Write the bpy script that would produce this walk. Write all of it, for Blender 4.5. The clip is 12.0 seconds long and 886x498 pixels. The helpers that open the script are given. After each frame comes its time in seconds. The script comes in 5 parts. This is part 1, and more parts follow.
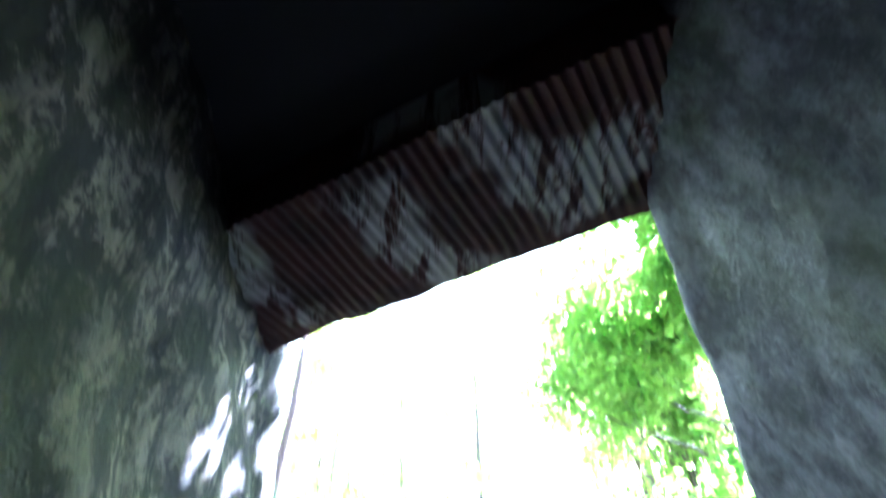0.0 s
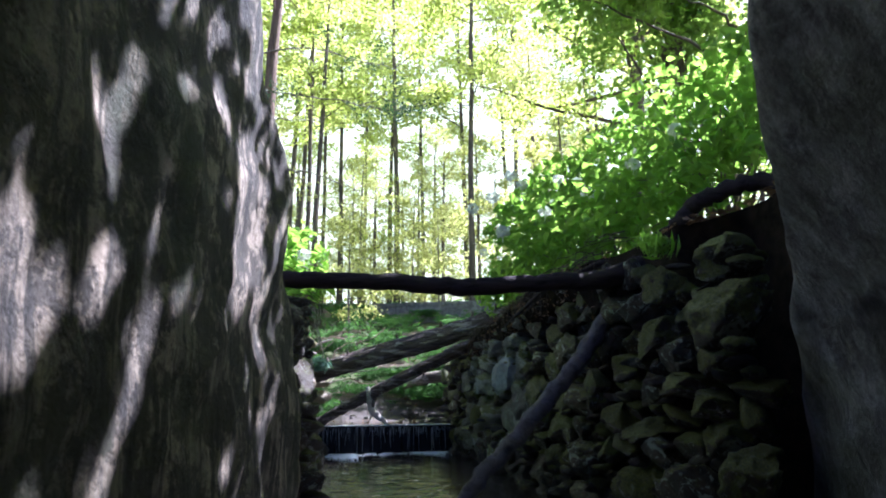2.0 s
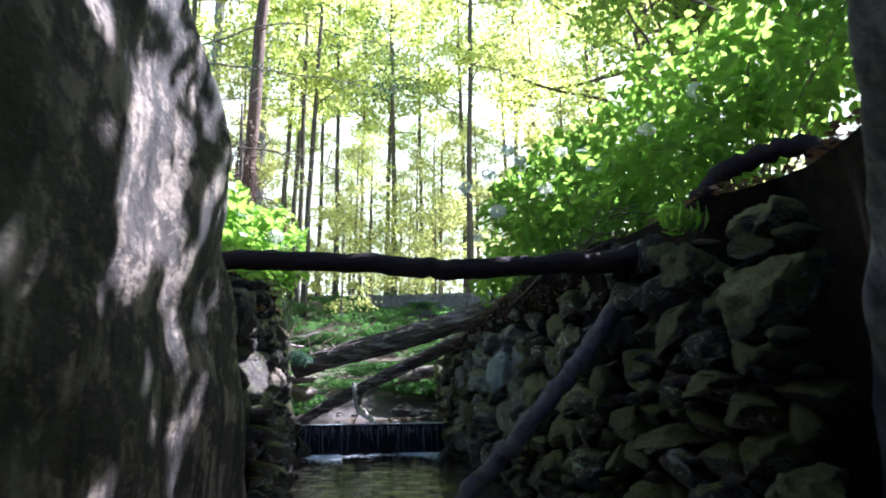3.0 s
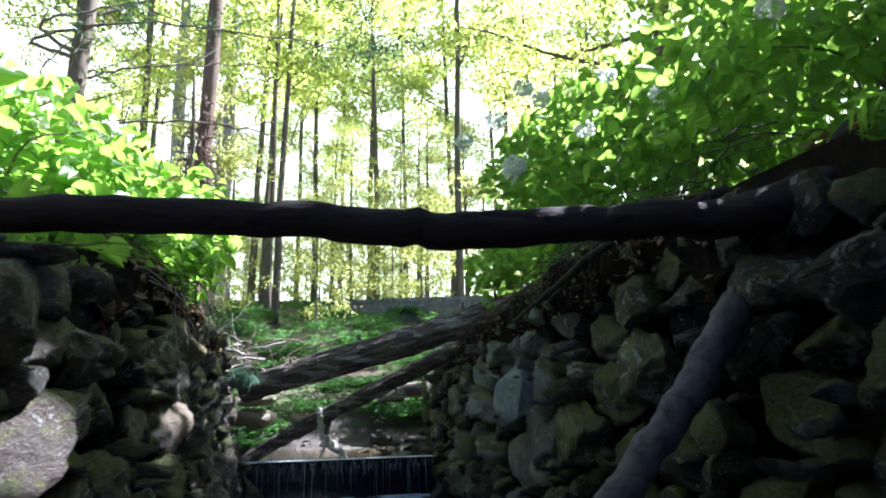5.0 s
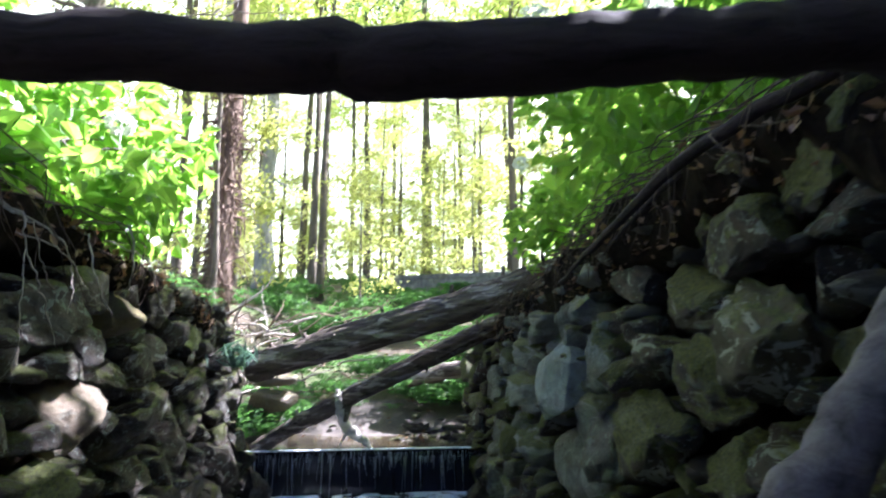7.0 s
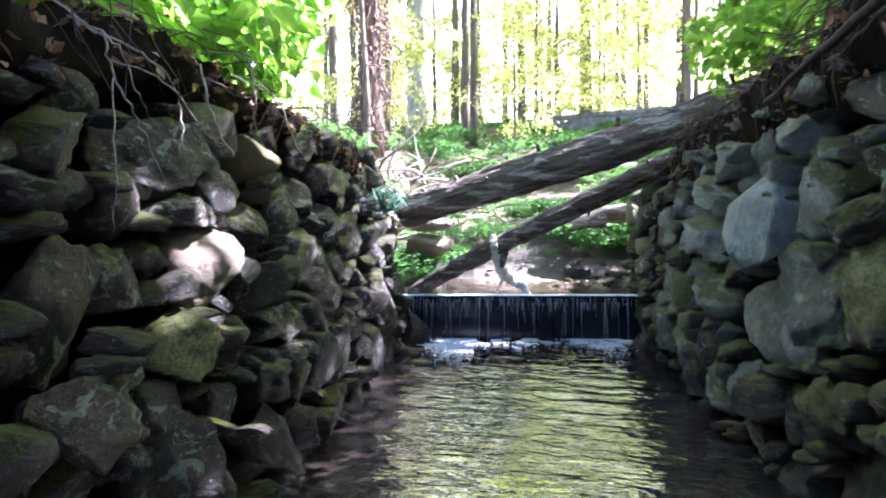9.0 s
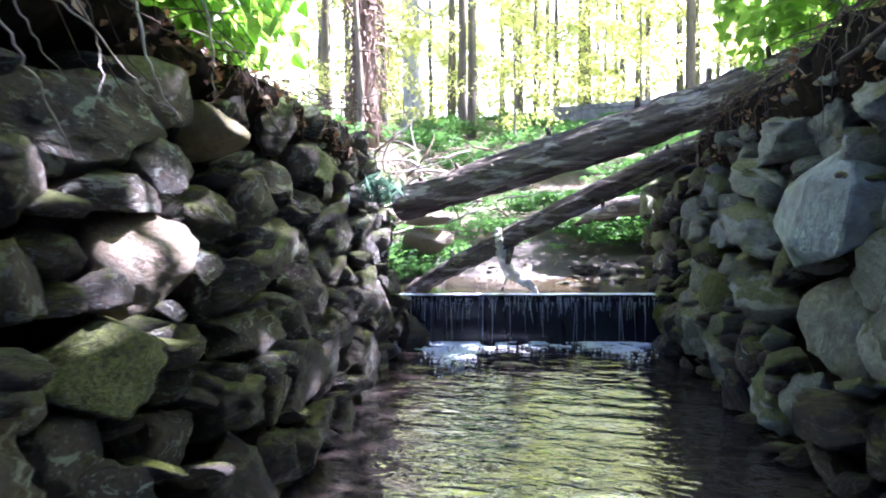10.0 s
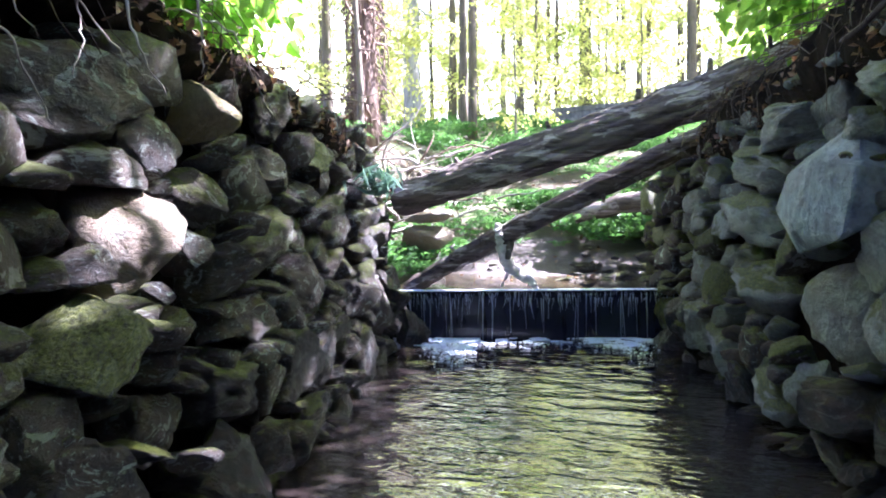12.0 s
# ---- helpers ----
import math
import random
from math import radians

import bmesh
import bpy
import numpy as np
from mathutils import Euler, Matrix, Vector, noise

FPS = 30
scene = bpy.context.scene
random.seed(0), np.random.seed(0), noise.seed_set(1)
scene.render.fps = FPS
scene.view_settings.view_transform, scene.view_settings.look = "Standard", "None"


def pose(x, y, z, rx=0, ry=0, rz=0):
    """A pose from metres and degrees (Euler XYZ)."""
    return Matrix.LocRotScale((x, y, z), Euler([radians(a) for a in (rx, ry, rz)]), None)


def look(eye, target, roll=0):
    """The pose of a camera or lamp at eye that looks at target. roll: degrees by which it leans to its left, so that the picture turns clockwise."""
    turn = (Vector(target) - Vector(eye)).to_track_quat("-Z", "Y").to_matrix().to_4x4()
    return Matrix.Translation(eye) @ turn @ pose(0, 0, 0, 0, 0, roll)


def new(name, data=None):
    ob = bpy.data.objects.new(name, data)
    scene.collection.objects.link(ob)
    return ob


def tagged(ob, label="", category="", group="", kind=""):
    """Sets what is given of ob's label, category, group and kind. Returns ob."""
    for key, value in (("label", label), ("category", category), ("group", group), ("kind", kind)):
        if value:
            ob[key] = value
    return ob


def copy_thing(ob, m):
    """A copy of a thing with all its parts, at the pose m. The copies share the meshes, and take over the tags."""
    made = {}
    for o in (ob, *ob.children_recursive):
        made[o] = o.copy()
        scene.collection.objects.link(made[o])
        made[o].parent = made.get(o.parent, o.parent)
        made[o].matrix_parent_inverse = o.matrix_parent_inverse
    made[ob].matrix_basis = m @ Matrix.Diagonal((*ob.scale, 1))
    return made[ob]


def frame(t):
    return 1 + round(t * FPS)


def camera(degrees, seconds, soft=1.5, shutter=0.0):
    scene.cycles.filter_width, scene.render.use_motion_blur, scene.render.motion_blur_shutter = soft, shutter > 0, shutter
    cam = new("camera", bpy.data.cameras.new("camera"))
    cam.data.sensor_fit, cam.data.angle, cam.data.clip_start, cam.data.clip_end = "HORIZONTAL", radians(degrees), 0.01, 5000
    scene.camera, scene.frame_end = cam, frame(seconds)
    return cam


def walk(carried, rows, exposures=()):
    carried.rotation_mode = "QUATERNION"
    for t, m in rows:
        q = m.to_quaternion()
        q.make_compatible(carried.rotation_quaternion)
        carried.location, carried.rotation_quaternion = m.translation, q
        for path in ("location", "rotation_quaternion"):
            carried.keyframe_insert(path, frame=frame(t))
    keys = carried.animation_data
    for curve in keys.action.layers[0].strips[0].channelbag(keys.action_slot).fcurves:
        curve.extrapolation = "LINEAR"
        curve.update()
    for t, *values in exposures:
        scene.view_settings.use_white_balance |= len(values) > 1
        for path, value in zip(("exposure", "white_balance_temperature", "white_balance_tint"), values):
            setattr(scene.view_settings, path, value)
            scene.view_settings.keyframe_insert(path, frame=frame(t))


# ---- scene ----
cam = camera(68.5, 12.0, 1.9, 0.5)
PATH = [
    (0, (-0.11, 0.735, 1.42), (-0.09, 2.12, 2.86), -1.6),
    (0.2, (-0.115, 0.74, 1.41), (-0.085, 2.265, 2.7), -0.8),
    (0.6, (-0.12, 0.771, 1.404), (-0.081, 2.522, 2.369), -0.8),
    (1, (-0.146, 0.867, 1.408), (-0.109, 2.767, 2.032), -0.4),
    (1.5, (-0.151, 0.913, 1.377), (-0.115, 2.862, 1.827), -0.4),
    (2, (-0.109, 0.982, 1.277), (-0.078, 2.938, 1.694), -0.3),
    (2.5, (-0.017, 1.332, 1.218), (0.017, 3.289, 1.628), -0.3),
    (3, (0.07, 2.01, 1.326), (0.099, 3.97, 1.725), -0.1),
    (3.2, (0.033, 2.232, 1.325), (0.071, 4.19, 1.729), -0.1),
    (4.8, (0.04, 4.548, 1.542), (0.111, 6.501, 1.963), -0.6),
    (5, (0.05, 4.737, 1.565), (0.125, 6.691, 1.983), -0.8),
    (5.5, (0.014, 4.922, 1.556), (0.1, 6.873, 1.988), -0.7),
    (6, (0.127, 5.283, 1.479), (0.214, 7.238, 1.892), -1.1),
    (6.5, (0.368, 5.96, 1.535), (0.396, 7.921, 1.929), -1.1),
    (7, (0.403, 6.353, 1.569), (0.293, 8.317, 1.931), -0.1),
    (7.5, (0.387, 6.639, 1.57), (0.152, 8.618, 1.74), -0.1),
    (9.5, (0.199, 7.32, 1.553), (-0.419, 9.218, 1.436), -0.6),
    (10, (0.047, 7.713, 1.506), (-0.523, 9.626, 1.389), -0.7),
    (10.5, (0.015, 7.822, 1.441), (-0.534, 9.742, 1.339), -0.8),
    (11, (0.027, 7.809, 1.41), (-0.548, 9.723, 1.323), -0.8),
    (11.5, (0.019, 7.801, 1.407), (-0.549, 9.716, 1.306), -0.8),
    (12, (0.057, 7.784, 1.395), (-0.519, 9.696, 1.292), -0.9),
]
EXPOSURES = [(0.0, 5.1, 4500, 20), (0.2, 4.05, 4600, 20), (0.5, 2.5, 4700, 18), (1.0, 1.7, 5100, 22), (1.5, 2.05, 5150, 24), (2.5, 2.42, 5150, 27), (3.0, 2.38, 5200, 26), (5.0, 2.45, 5300, 19), (6.0, 2.52, 5400, 16), (6.5, 2.85, 5400, 20), (7.0, 3.15, 5380, 23), (7.5, 3.35, 5350, 26), (9.3, 4.0, 5250, 34), (12.0, 4.0, 5250, 34)]
walk(cam, [(t, look(eye, target, roll)) for t, eye, target, roll in PATH], EXPOSURES)

# ---- light ----
SUN_WAY = Vector((1.75, 1.05, 2.65)).normalized()
world = bpy.data.worlds.new("world")
scene.world = world
world.use_nodes = True
wn = world.node_tree.nodes
sky = wn.new("ShaderNodeTexSky")
sky.sky_type = "NISHITA"
sky.sun_disc = False
sky.sun_elevation = math.asin(SUN_WAY.z)
sky.sun_rotation = math.atan2(SUN_WAY.x, SUN_WAY.y)
sky.dust_density = 1.0
sky.air_density = 0.55
wn["Background"].inputs["Strength"].default_value = 0.05
world.node_tree.links.new(sky.outputs[0], wn["Background"].inputs["Color"])
sun_data = bpy.data.lights.new("sun", "SUN")
sun_data.energy = 5.0
sun_data.angle = radians(0.5)
sun_data.color = (1.0, 0.95, 0.86)
sun = new("sun", sun_data)
sun.matrix_world = look(SUN_WAY * 40, (0, 0, 0))

# ---- materials ----


class Mat:
    """A small node builder round one Principled surface."""

    def __init__(self, name, rough=0.8, metal=0.0):
        self.m = bpy.data.materials.new(name)
        self.m.use_nodes = True
        self.t = self.m.node_tree
        self.b = self.t.nodes["Principled BSDF"]
        self.b.inputs["Roughness"].default_value = rough
        self.b.inputs["Metallic"].default_value = metal
        self.coord = self.t.nodes.new("ShaderNodeTexCoord").outputs["Object"]

    def link(self, a, b):
        self.t.links.new(a, b)

    def scaled(self, x, y, z):
        n = self.t.nodes.new("ShaderNodeMapping")
        n.inputs["Scale"].default_value = (x, y, z)
        self.link(self.coord, n.inputs["Vector"])
        return n.outputs[0]

    def noise(self, scale, detail=4, rough=0.6, vec=None, dist=0.0):
        n = self.t.nodes.new("ShaderNodeTexNoise")
        n.inputs["Scale"].default_value = scale
        n.inputs["Detail"].default_value = detail
        n.inputs["Roughness"].default_value = rough
        n.inputs["Distortion"].default_value = dist
        self.link(vec or self.coord, n.inputs["Vector"])
        return n.outputs[0]

    def cells(self, scale, vec=None, feature="F1"):
        n = self.t.nodes.new("ShaderNodeTexVoronoi")
        n.feature = feature
        n.inputs["Scale"].default_value = scale
        self.link(vec or self.coord, n.inputs["Vector"])
        return n.outputs[0]

    def ramp(self, fac, *stops):
        n = self.t.nodes.new("ShaderNodeValToRGB")
        while len(n.color_ramp.elements) < len(stops):
            n.color_ramp.elements.new(0.5)
        for e, (p, c) in zip(n.color_ramp.elements, stops):
            e.position = p
            e.color = (*c, 1) if isinstance(c, tuple) else (c, c, c, 1)
        self.link(fac, n.inputs[0])
        return n.outputs[0]

    def mix(self, fac, a, b, kind="MIX"):
        n = self.t.nodes.new("ShaderNodeMix")
        n.data_type = "RGBA"
        n.blend_type = kind
        for k, v in ((0, fac), (6, a), (7, b)):
            sock = n.inputs[k]
            if isinstance(v, (int, float)):
                sock.default_value = v if k == 0 else (v, v, v, 1)
            elif isinstance(v, tuple):
                sock.default_value = (*v, 1)
            else:
                self.link(v, sock)
        return n.outputs[2]

    def math(self, op, a, b=0.0):
        n = self.t.nodes.new("ShaderNodeMath")
        n.operation = op
        for sock, v in ((n.inputs[0], a), (n.inputs[1], b)):
            if isinstance(v, (int, float)):
                sock.default_value = v
            else:
                self.link(v, sock)
        return n.outputs[0]

    def random(self):
        return self.t.nodes.new("ShaderNodeObjectInfo").outputs["Random"]

    def island(self):
        return self.t.nodes.new("ShaderNodeNewGeometry").outputs["Random Per Island"]

    def up(self):
        g = self.t.nodes.new("ShaderNodeNewGeometry")
        n = self.t.nodes.new("ShaderNodeSeparateXYZ")
        self.link(g.outputs["Normal"], n.inputs[0])
        return n.outputs[2]

    def color(self, c):
        if isinstance(c, tuple):
            self.b.inputs["Base Color"].default_value = (*c, 1)
        else:
            self.link(c, self.b.inputs["Base Color"])
        return self

    def rough(self, r):
        self.link(r, self.b.inputs["Roughness"])
        return self

    def bump(self, height, strength=0.5, dist=0.02):
        n = self.t.nodes.new("ShaderNodeBump")
        n.inputs["Strength"].default_value = strength
        n.inputs["Distance"].default_value = dist
        self.link(height, n.inputs["Height"])
        self.link(n.outputs[0], self.b.inputs["Normal"])
        return self


def stone_material(name, dark, light, moss=0.4, wet=False, patch=0.75, stain=0.8, furry=0.0, share=0.62):
    m = Mat(name, 0.6)
    base = m.mix(m.random(), dark, light)
    grain = m.noise(9, 8, 0.65)
    col = m.mix(m.ramp(grain, (0.35, 0.0), (0.62, 1.0)), m.mix(0.65 * stain, base, (0.010, 0.009, 0.008)), base)
    brown = m.ramp(m.noise(2.6, 4, 0.6), (0.42, 0.0), (0.62, stain))
    col = m.mix(brown, col, m.mix(0.5, base, (0.10, 0.055, 0.03)))
    lichen = m.ramp(m.noise(1.5, 7, 0.66, dist=1.2), (0.56, 0.0), (0.585, 1.0))
    specks = m.ramp(m.noise(7.5, 5, 0.6), (0.60, 0.0), (0.64, 0.6))
    pale = m.mix(m.random(), (0.27, 0.33, 0.29), (0.42, 0.41, 0.37))
    col = m.mix(m.math("MULTIPLY", m.math("MAXIMUM", lichen, specks), patch), col, pale)
    mossy = m.math("ADD", m.math("MULTIPLY", m.up(), 0.45), m.noise(2.2, 5, 0.6))
    mask = m.ramp(m.math("ADD", mossy, m.math("MULTIPLY", m.ramp(m.random(), (share, 0.0), (share + 0.1, 1.0)), 0.2 + furry)), (0.95 - moss * 0.5, 0.0), (1.08 - moss * 0.5, 1.0))
    col = m.mix(m.math("MULTIPLY", mask, 0.85), col, m.mix(m.ramp(m.noise(14, 7, 0.75), (0.35, 0.0), (0.7, 1.0)), (0.02, 0.032, 0.006), (0.21, 0.235, 0.03)))
    m.color(col)
    fine = m.math("ADD", m.noise(22, 8, 0.7), m.math("MULTIPLY", m.noise(4, 5, 0.6), 1.6))
    m.bump(fine, 1.0, 0.06)
    if wet:
        m.b.inputs["Roughness"].default_value = 0.4
    return m.m


def bark_material(name, dark, light, stretch=(14, 14, 1.6), strength=0.8, moss=0.0, peel=None):
    m = Mat(name, 0.9)
    m.b.inputs["Specular IOR Level"].default_value = 0.2
    v = m.scaled(*stretch)
    n = m.noise(1.0, 8, 0.7, v, 0.4)
    col = m.ramp(n, (0.3, dark), (0.55, light), (0.75, tuple(c * 0.6 for c in light)))
    if peel:
        bare = m.math("MULTIPLY", m.ramp(m.noise(1.0, 5, 0.6, m.scaled(1.3, 7, 7), 0.6), (0.53, 0.0), (0.57, 1.0)), m.ramp(n, (0.35, 0.2), (0.6, 1.0)))
        col = m.mix(bare, col, peel)
    if moss:
        k = m.ramp(m.noise(1.4, 4), (0.5, 0.0), (0.65, moss))
        col = m.mix(k, col, (0.06, 0.09, 0.015))
    m.color(col)
    m.bump(n, strength, 0.03)
    return m.m


def leaf_material(name, a, b, glow, share=0.45):
    m = Mat(name, 0.45)
    r = m.island()
    col = m.mix(r, a, b)
    col = m.mix(m.math("MULTIPLY", m.random(), 0.35), col, b)
    m.color(col)
    m.b.inputs["Specular IOR Level"].default_value = 0.35
    tr = m.t.nodes.new("ShaderNodeBsdfTranslucent")
    m.link(m.mix(r, glow, tuple(min(1, c * 1.3) for c in glow)), tr.inputs["Color"])
    ms = m.t.nodes.new("ShaderNodeMixShader")
    ms.inputs[0].default_value = share
    m.link(m.b.outputs[0], ms.inputs[1])
    m.link(tr.outputs[0], ms.inputs[2])
    m.link(ms.outputs[0], m.t.nodes["Material Output"].inputs["Surface"])
    return m.m


STONE = stone_material("wall_stone", (0.014, 0.012, 0.011), (0.15, 0.122, 0.098), 0.16, furry=0.05)
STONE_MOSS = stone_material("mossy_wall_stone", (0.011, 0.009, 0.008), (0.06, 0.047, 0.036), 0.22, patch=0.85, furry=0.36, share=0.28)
# near-black, so the small stones pass for the shade inside the wall's gaps
STONE_CHINK = stone_material("gap_shade_chinking_stone", (0.012, 0.010, 0.009), (0.03, 0.026, 0.022), 0.1, patch=0.25)
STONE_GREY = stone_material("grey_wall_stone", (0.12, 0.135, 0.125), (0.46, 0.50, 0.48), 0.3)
STONE_BLUE = stone_material("pale_blue_stone", (0.34, 0.42, 0.46), (0.38, 0.46, 0.50), 0.06, patch=0.6, stain=0.9)
STONE_YELLOW = stone_material("ochre_stone", (0.42, 0.34, 0.14), (0.50, 0.42, 0.20), 0.1, patch=0.2, stain=0.5)
STONE_LICHEN = stone_material("lichened_stone", (0.05, 0.048, 0.02), (0.07, 0.066, 0.028), 0.36, patch=1.0, stain=0.5)
STONE_TAN = stone_material("tan_stone", (0.36, 0.28, 0.20), (0.44, 0.35, 0.26), 0.05, patch=0.3, stain=0.5)
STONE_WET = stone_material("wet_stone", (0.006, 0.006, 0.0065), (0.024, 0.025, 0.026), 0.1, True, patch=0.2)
STONE_BED = stone_material("creek_stone", (0.12, 0.11, 0.10), (0.32, 0.29, 0.27), 0.15)
LOG = bark_material("weathered_log", (0.006, 0.005, 0.005), (0.17, 0.135, 0.115), (1.1, 13, 13), 1.0, peel=(0.48, 0.42, 0.38))
BAR = bark_material("dark_pole_bark", (0.011, 0.008, 0.009), (0.04, 0.03, 0.032), (3, 18, 18), 0.7)
PROP = bark_material("grey_branch_bark", (0.045, 0.04, 0.047), (0.15, 0.135, 0.155), (8, 8, 8), 0.5)
TRUNK = bark_material("tree_bark", (0.07, 0.055, 0.04), (0.20, 0.165, 0.13), (12, 12, 1.5), 0.9, 0.3)
TRUNK_PALE = bark_material("pale_bark", (0.2, 0.19, 0.18), (0.42, 0.41, 0.39), (6, 6, 1.5), 0.7)
TRUNK_RED = bark_material("torn_red_bark", (0.07, 0.045, 0.035), (0.22, 0.155, 0.12), (14, 14, 1.2), 1.0)
TWIG = bark_material("twig_bark", (0.08, 0.065, 0.05), (0.22, 0.19, 0.16), (10, 10, 10), 0.4)
ROOT_DARK = bark_material("dry_dark_root", (0.03, 0.02, 0.016), (0.14, 0.105, 0.08), (10, 10, 10), 0.4)
ROOT_PALE = bark_material("pale_root", (0.2, 0.17, 0.145), (0.42, 0.37, 0.33), (10, 10, 10), 0.4)
PEELED = bark_material("peeled_pale_wood", (0.5, 0.45, 0.4), (0.8, 0.76, 0.7), (6, 6, 6), 0.4)
LEAF_TREE = leaf_material("tree_leaf", (0.05, 0.10, 0.012), (0.10, 0.14, 0.015), (0.62, 0.70, 0.18), 0.64)
LEAF_SAPLING = leaf_material("sapling_leaf", (0.08, 0.14, 0.015), (0.14, 0.16, 0.02), (0.68, 0.70, 0.24), 0.62)
LEAF_BUSH = leaf_material("bush_leaf", (0.045, 0.12, 0.022), (0.12, 0.18, 0.03), (0.36, 0.60, 0.08), 0.55)
LEAF_OVER = leaf_material("overhanging_leaf", (0.05, 0.12, 0.015), (0.10, 0.16, 0.02), (0.46, 0.66, 0.12), 0.58)
LEAF_FERN = leaf_material("fern_leaf", (0.018, 0.06, 0.022), (0.05, 0.11, 0.03), (0.15, 0.34, 0.07), 0.38)
LEAF_PINE = leaf_material("pine_needles", (0.02, 0.05, 0.025), (0.035, 0.075, 0.03), (0.08, 0.16, 0.05), 0.25)
LEAF_DEAD = leaf_material("dead_leaf", (0.16, 0.09, 0.05), (0.28, 0.18, 0.11), (0.2, 0.1, 0.04), 0.2)
PETAL = leaf_material("white_petal", (0.75, 0.78, 0.70), (0.82, 0.82, 0.78), (0.8, 0.85, 0.7), 0.35)


def soil_material():
    m = Mat("woodland_soil", 0.95)
    n = m.noise(3, 8, 0.7)
    col = m.ramp(n, (0.3, (0.035, 0.026, 0.018)), (0.55, (0.10, 0.075, 0.05)), (0.75, (0.17, 0.13, 0.09)))
    k = m.ramp(m.noise(0.6, 6, 0.65), (0.45, 0.0), (0.6, 0.8))
    col = m.mix(k, col, m.mix(m.noise(14, 4), (0.03, 0.06, 0.012), (0.08, 0.12, 0.02)))
    m.color(col)
    m.bump(m.noise(16, 8, 0.7), 0.8, 0.05)
    return m.m


def mud_material():
    m = Mat("creek_mud", 0.75)
    m.color(m.ramp(m.noise(5, 8, 0.7), (0.3, (0.035, 0.028, 0.023)), (0.6, (0.10, 0.08, 0.07)), (0.8, (0.17, 0.14, 0.125))))
    m.bump(m.noise(18, 8, 0.7), 0.6, 0.03)
    return m.m


def abutment_material(name, a, b, grime=0.7, edge=0.14):
    m = Mat(name, 0.85)
    v = m.scaled(2.5, 2.5, 0.9)
    n = m.noise(1.6, 8, 0.65, v)
    col = m.ramp(n, (0.3, a), (0.6, b), (0.8, tuple(c * 0.75 for c in b)))
    stain = m.ramp(m.noise(1.0, 6, 0.7, m.scaled(6, 6, 0.7)), (0.52, 0.0), (0.52 + edge, grime))
    col = m.mix(stain, col, tuple(c * 0.4 for c in a))
    black = m.ramp(m.noise(3.4, 8, 0.75), (0.44, 0.0), (0.44 + edge, grime))
    col = m.mix(black, col, tuple(c * 0.6 for c in a))
    green = m.ramp(m.noise(0.9, 5, 0.6), (0.5, 0.0), (0.7, 0.5))
    col = m.mix(green, col, (0.09, 0.11, 0.05))
    pits = m.ramp(m.cells(7, m.scaled(1, 1, 0.4)), (0.0, 0.0), (0.25, 1.0))
    m.color(col)
    m.bump(m.math("ADD", m.math("MULTIPLY", pits, 0.5), m.math("ADD", m.noise(24, 8, 0.7), m.noise(5, 6, 0.7, m.scaled(1, 1, 0.35)))), 0.8, 0.04)
    return m.m


def rust_material():
    m = Mat("rusted_plate", 0.7, 0.2)
    n = m.noise(3, 8, 0.7)
    col = m.ramp(n, (0.3, (0.012, 0.006, 0.005)), (0.55, (0.06, 0.018, 0.012)), (0.75, (0.03, 0.016, 0.014)))
    band = m.noise(1.0, 5, 0.7, m.scaled(12, 2.2, 1.0), 0.3)
    where = m.ramp(m.noise(1.25, 2, 0.5), (0.53, 0.0), (0.6, 1.0))
    streak = m.math("MULTIPLY", m.ramp(band, (0.42, 0.0), (0.52, 1.0)), where)
    m.color(m.mix(streak, col, (0.36, 0.34, 0.32)))
    m.bump(m.noise(14, 6, 0.7), 0.6, 0.02)
    return m.m


def water_material(name, deep, ripple, ior=1.5):
    m = Mat(name, 0.02)
    m.color(m.mix(m.noise(0.7, 3), deep, tuple(c * 2.2 for c in deep)))
    m.b.inputs["IOR"].default_value = ior
    m.b.inputs["Specular IOR Level"].default_value = 1.0
    w = m.math("ADD", m.noise(3.2, 2, 0.5, m.scaled(1.0, 2.4, 1), 0.8), m.math("MULTIPLY", m.noise(11, 2, 0.5, m.scaled(1.0, 2.0, 1), 0.4), 0.22))
    m.bump(w, ripple, 0.05)
    return m.m


SOIL, MUD = soil_material(), mud_material()
# earth behind walls and at soil edges, darkened to put gap shade into it
EARTH = Mat("gap_shade_earth", 0.95)
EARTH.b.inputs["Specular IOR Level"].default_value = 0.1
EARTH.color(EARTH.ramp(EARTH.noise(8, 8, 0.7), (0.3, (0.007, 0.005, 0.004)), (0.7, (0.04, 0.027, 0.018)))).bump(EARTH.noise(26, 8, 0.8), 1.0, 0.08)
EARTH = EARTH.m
# pale and black pushed apart: stained render, plus sun-and-shade contrast put into the colour
ABUT_LEFT = abutment_material("brown_rendered_stone", (0.012, 0.009, 0.007), (0.31, 0.25, 0.19), 0.86, 0.07)
ABUT_RIGHT = abutment_material("grey_rendered_stone", (0.05, 0.05, 0.065), (0.25, 0.25, 0.30), 0.7)
RUST = rust_material()
DECK = Mat("black_deck", 0.9).color((0.009, 0.008, 0.008)).m
CONCRETE = abutment_material("grey_concrete", (0.22, 0.21, 0.2), (0.36, 0.35, 0.34))
WATER = water_material("pool_water", (0.012, 0.009, 0.008), 0.4, 2.1)
WATER_UP = water_material("creek_water", (0.03, 0.022, 0.012), 0.1)
WEIR_WET = Mat("wet_weir_face", 0.15)
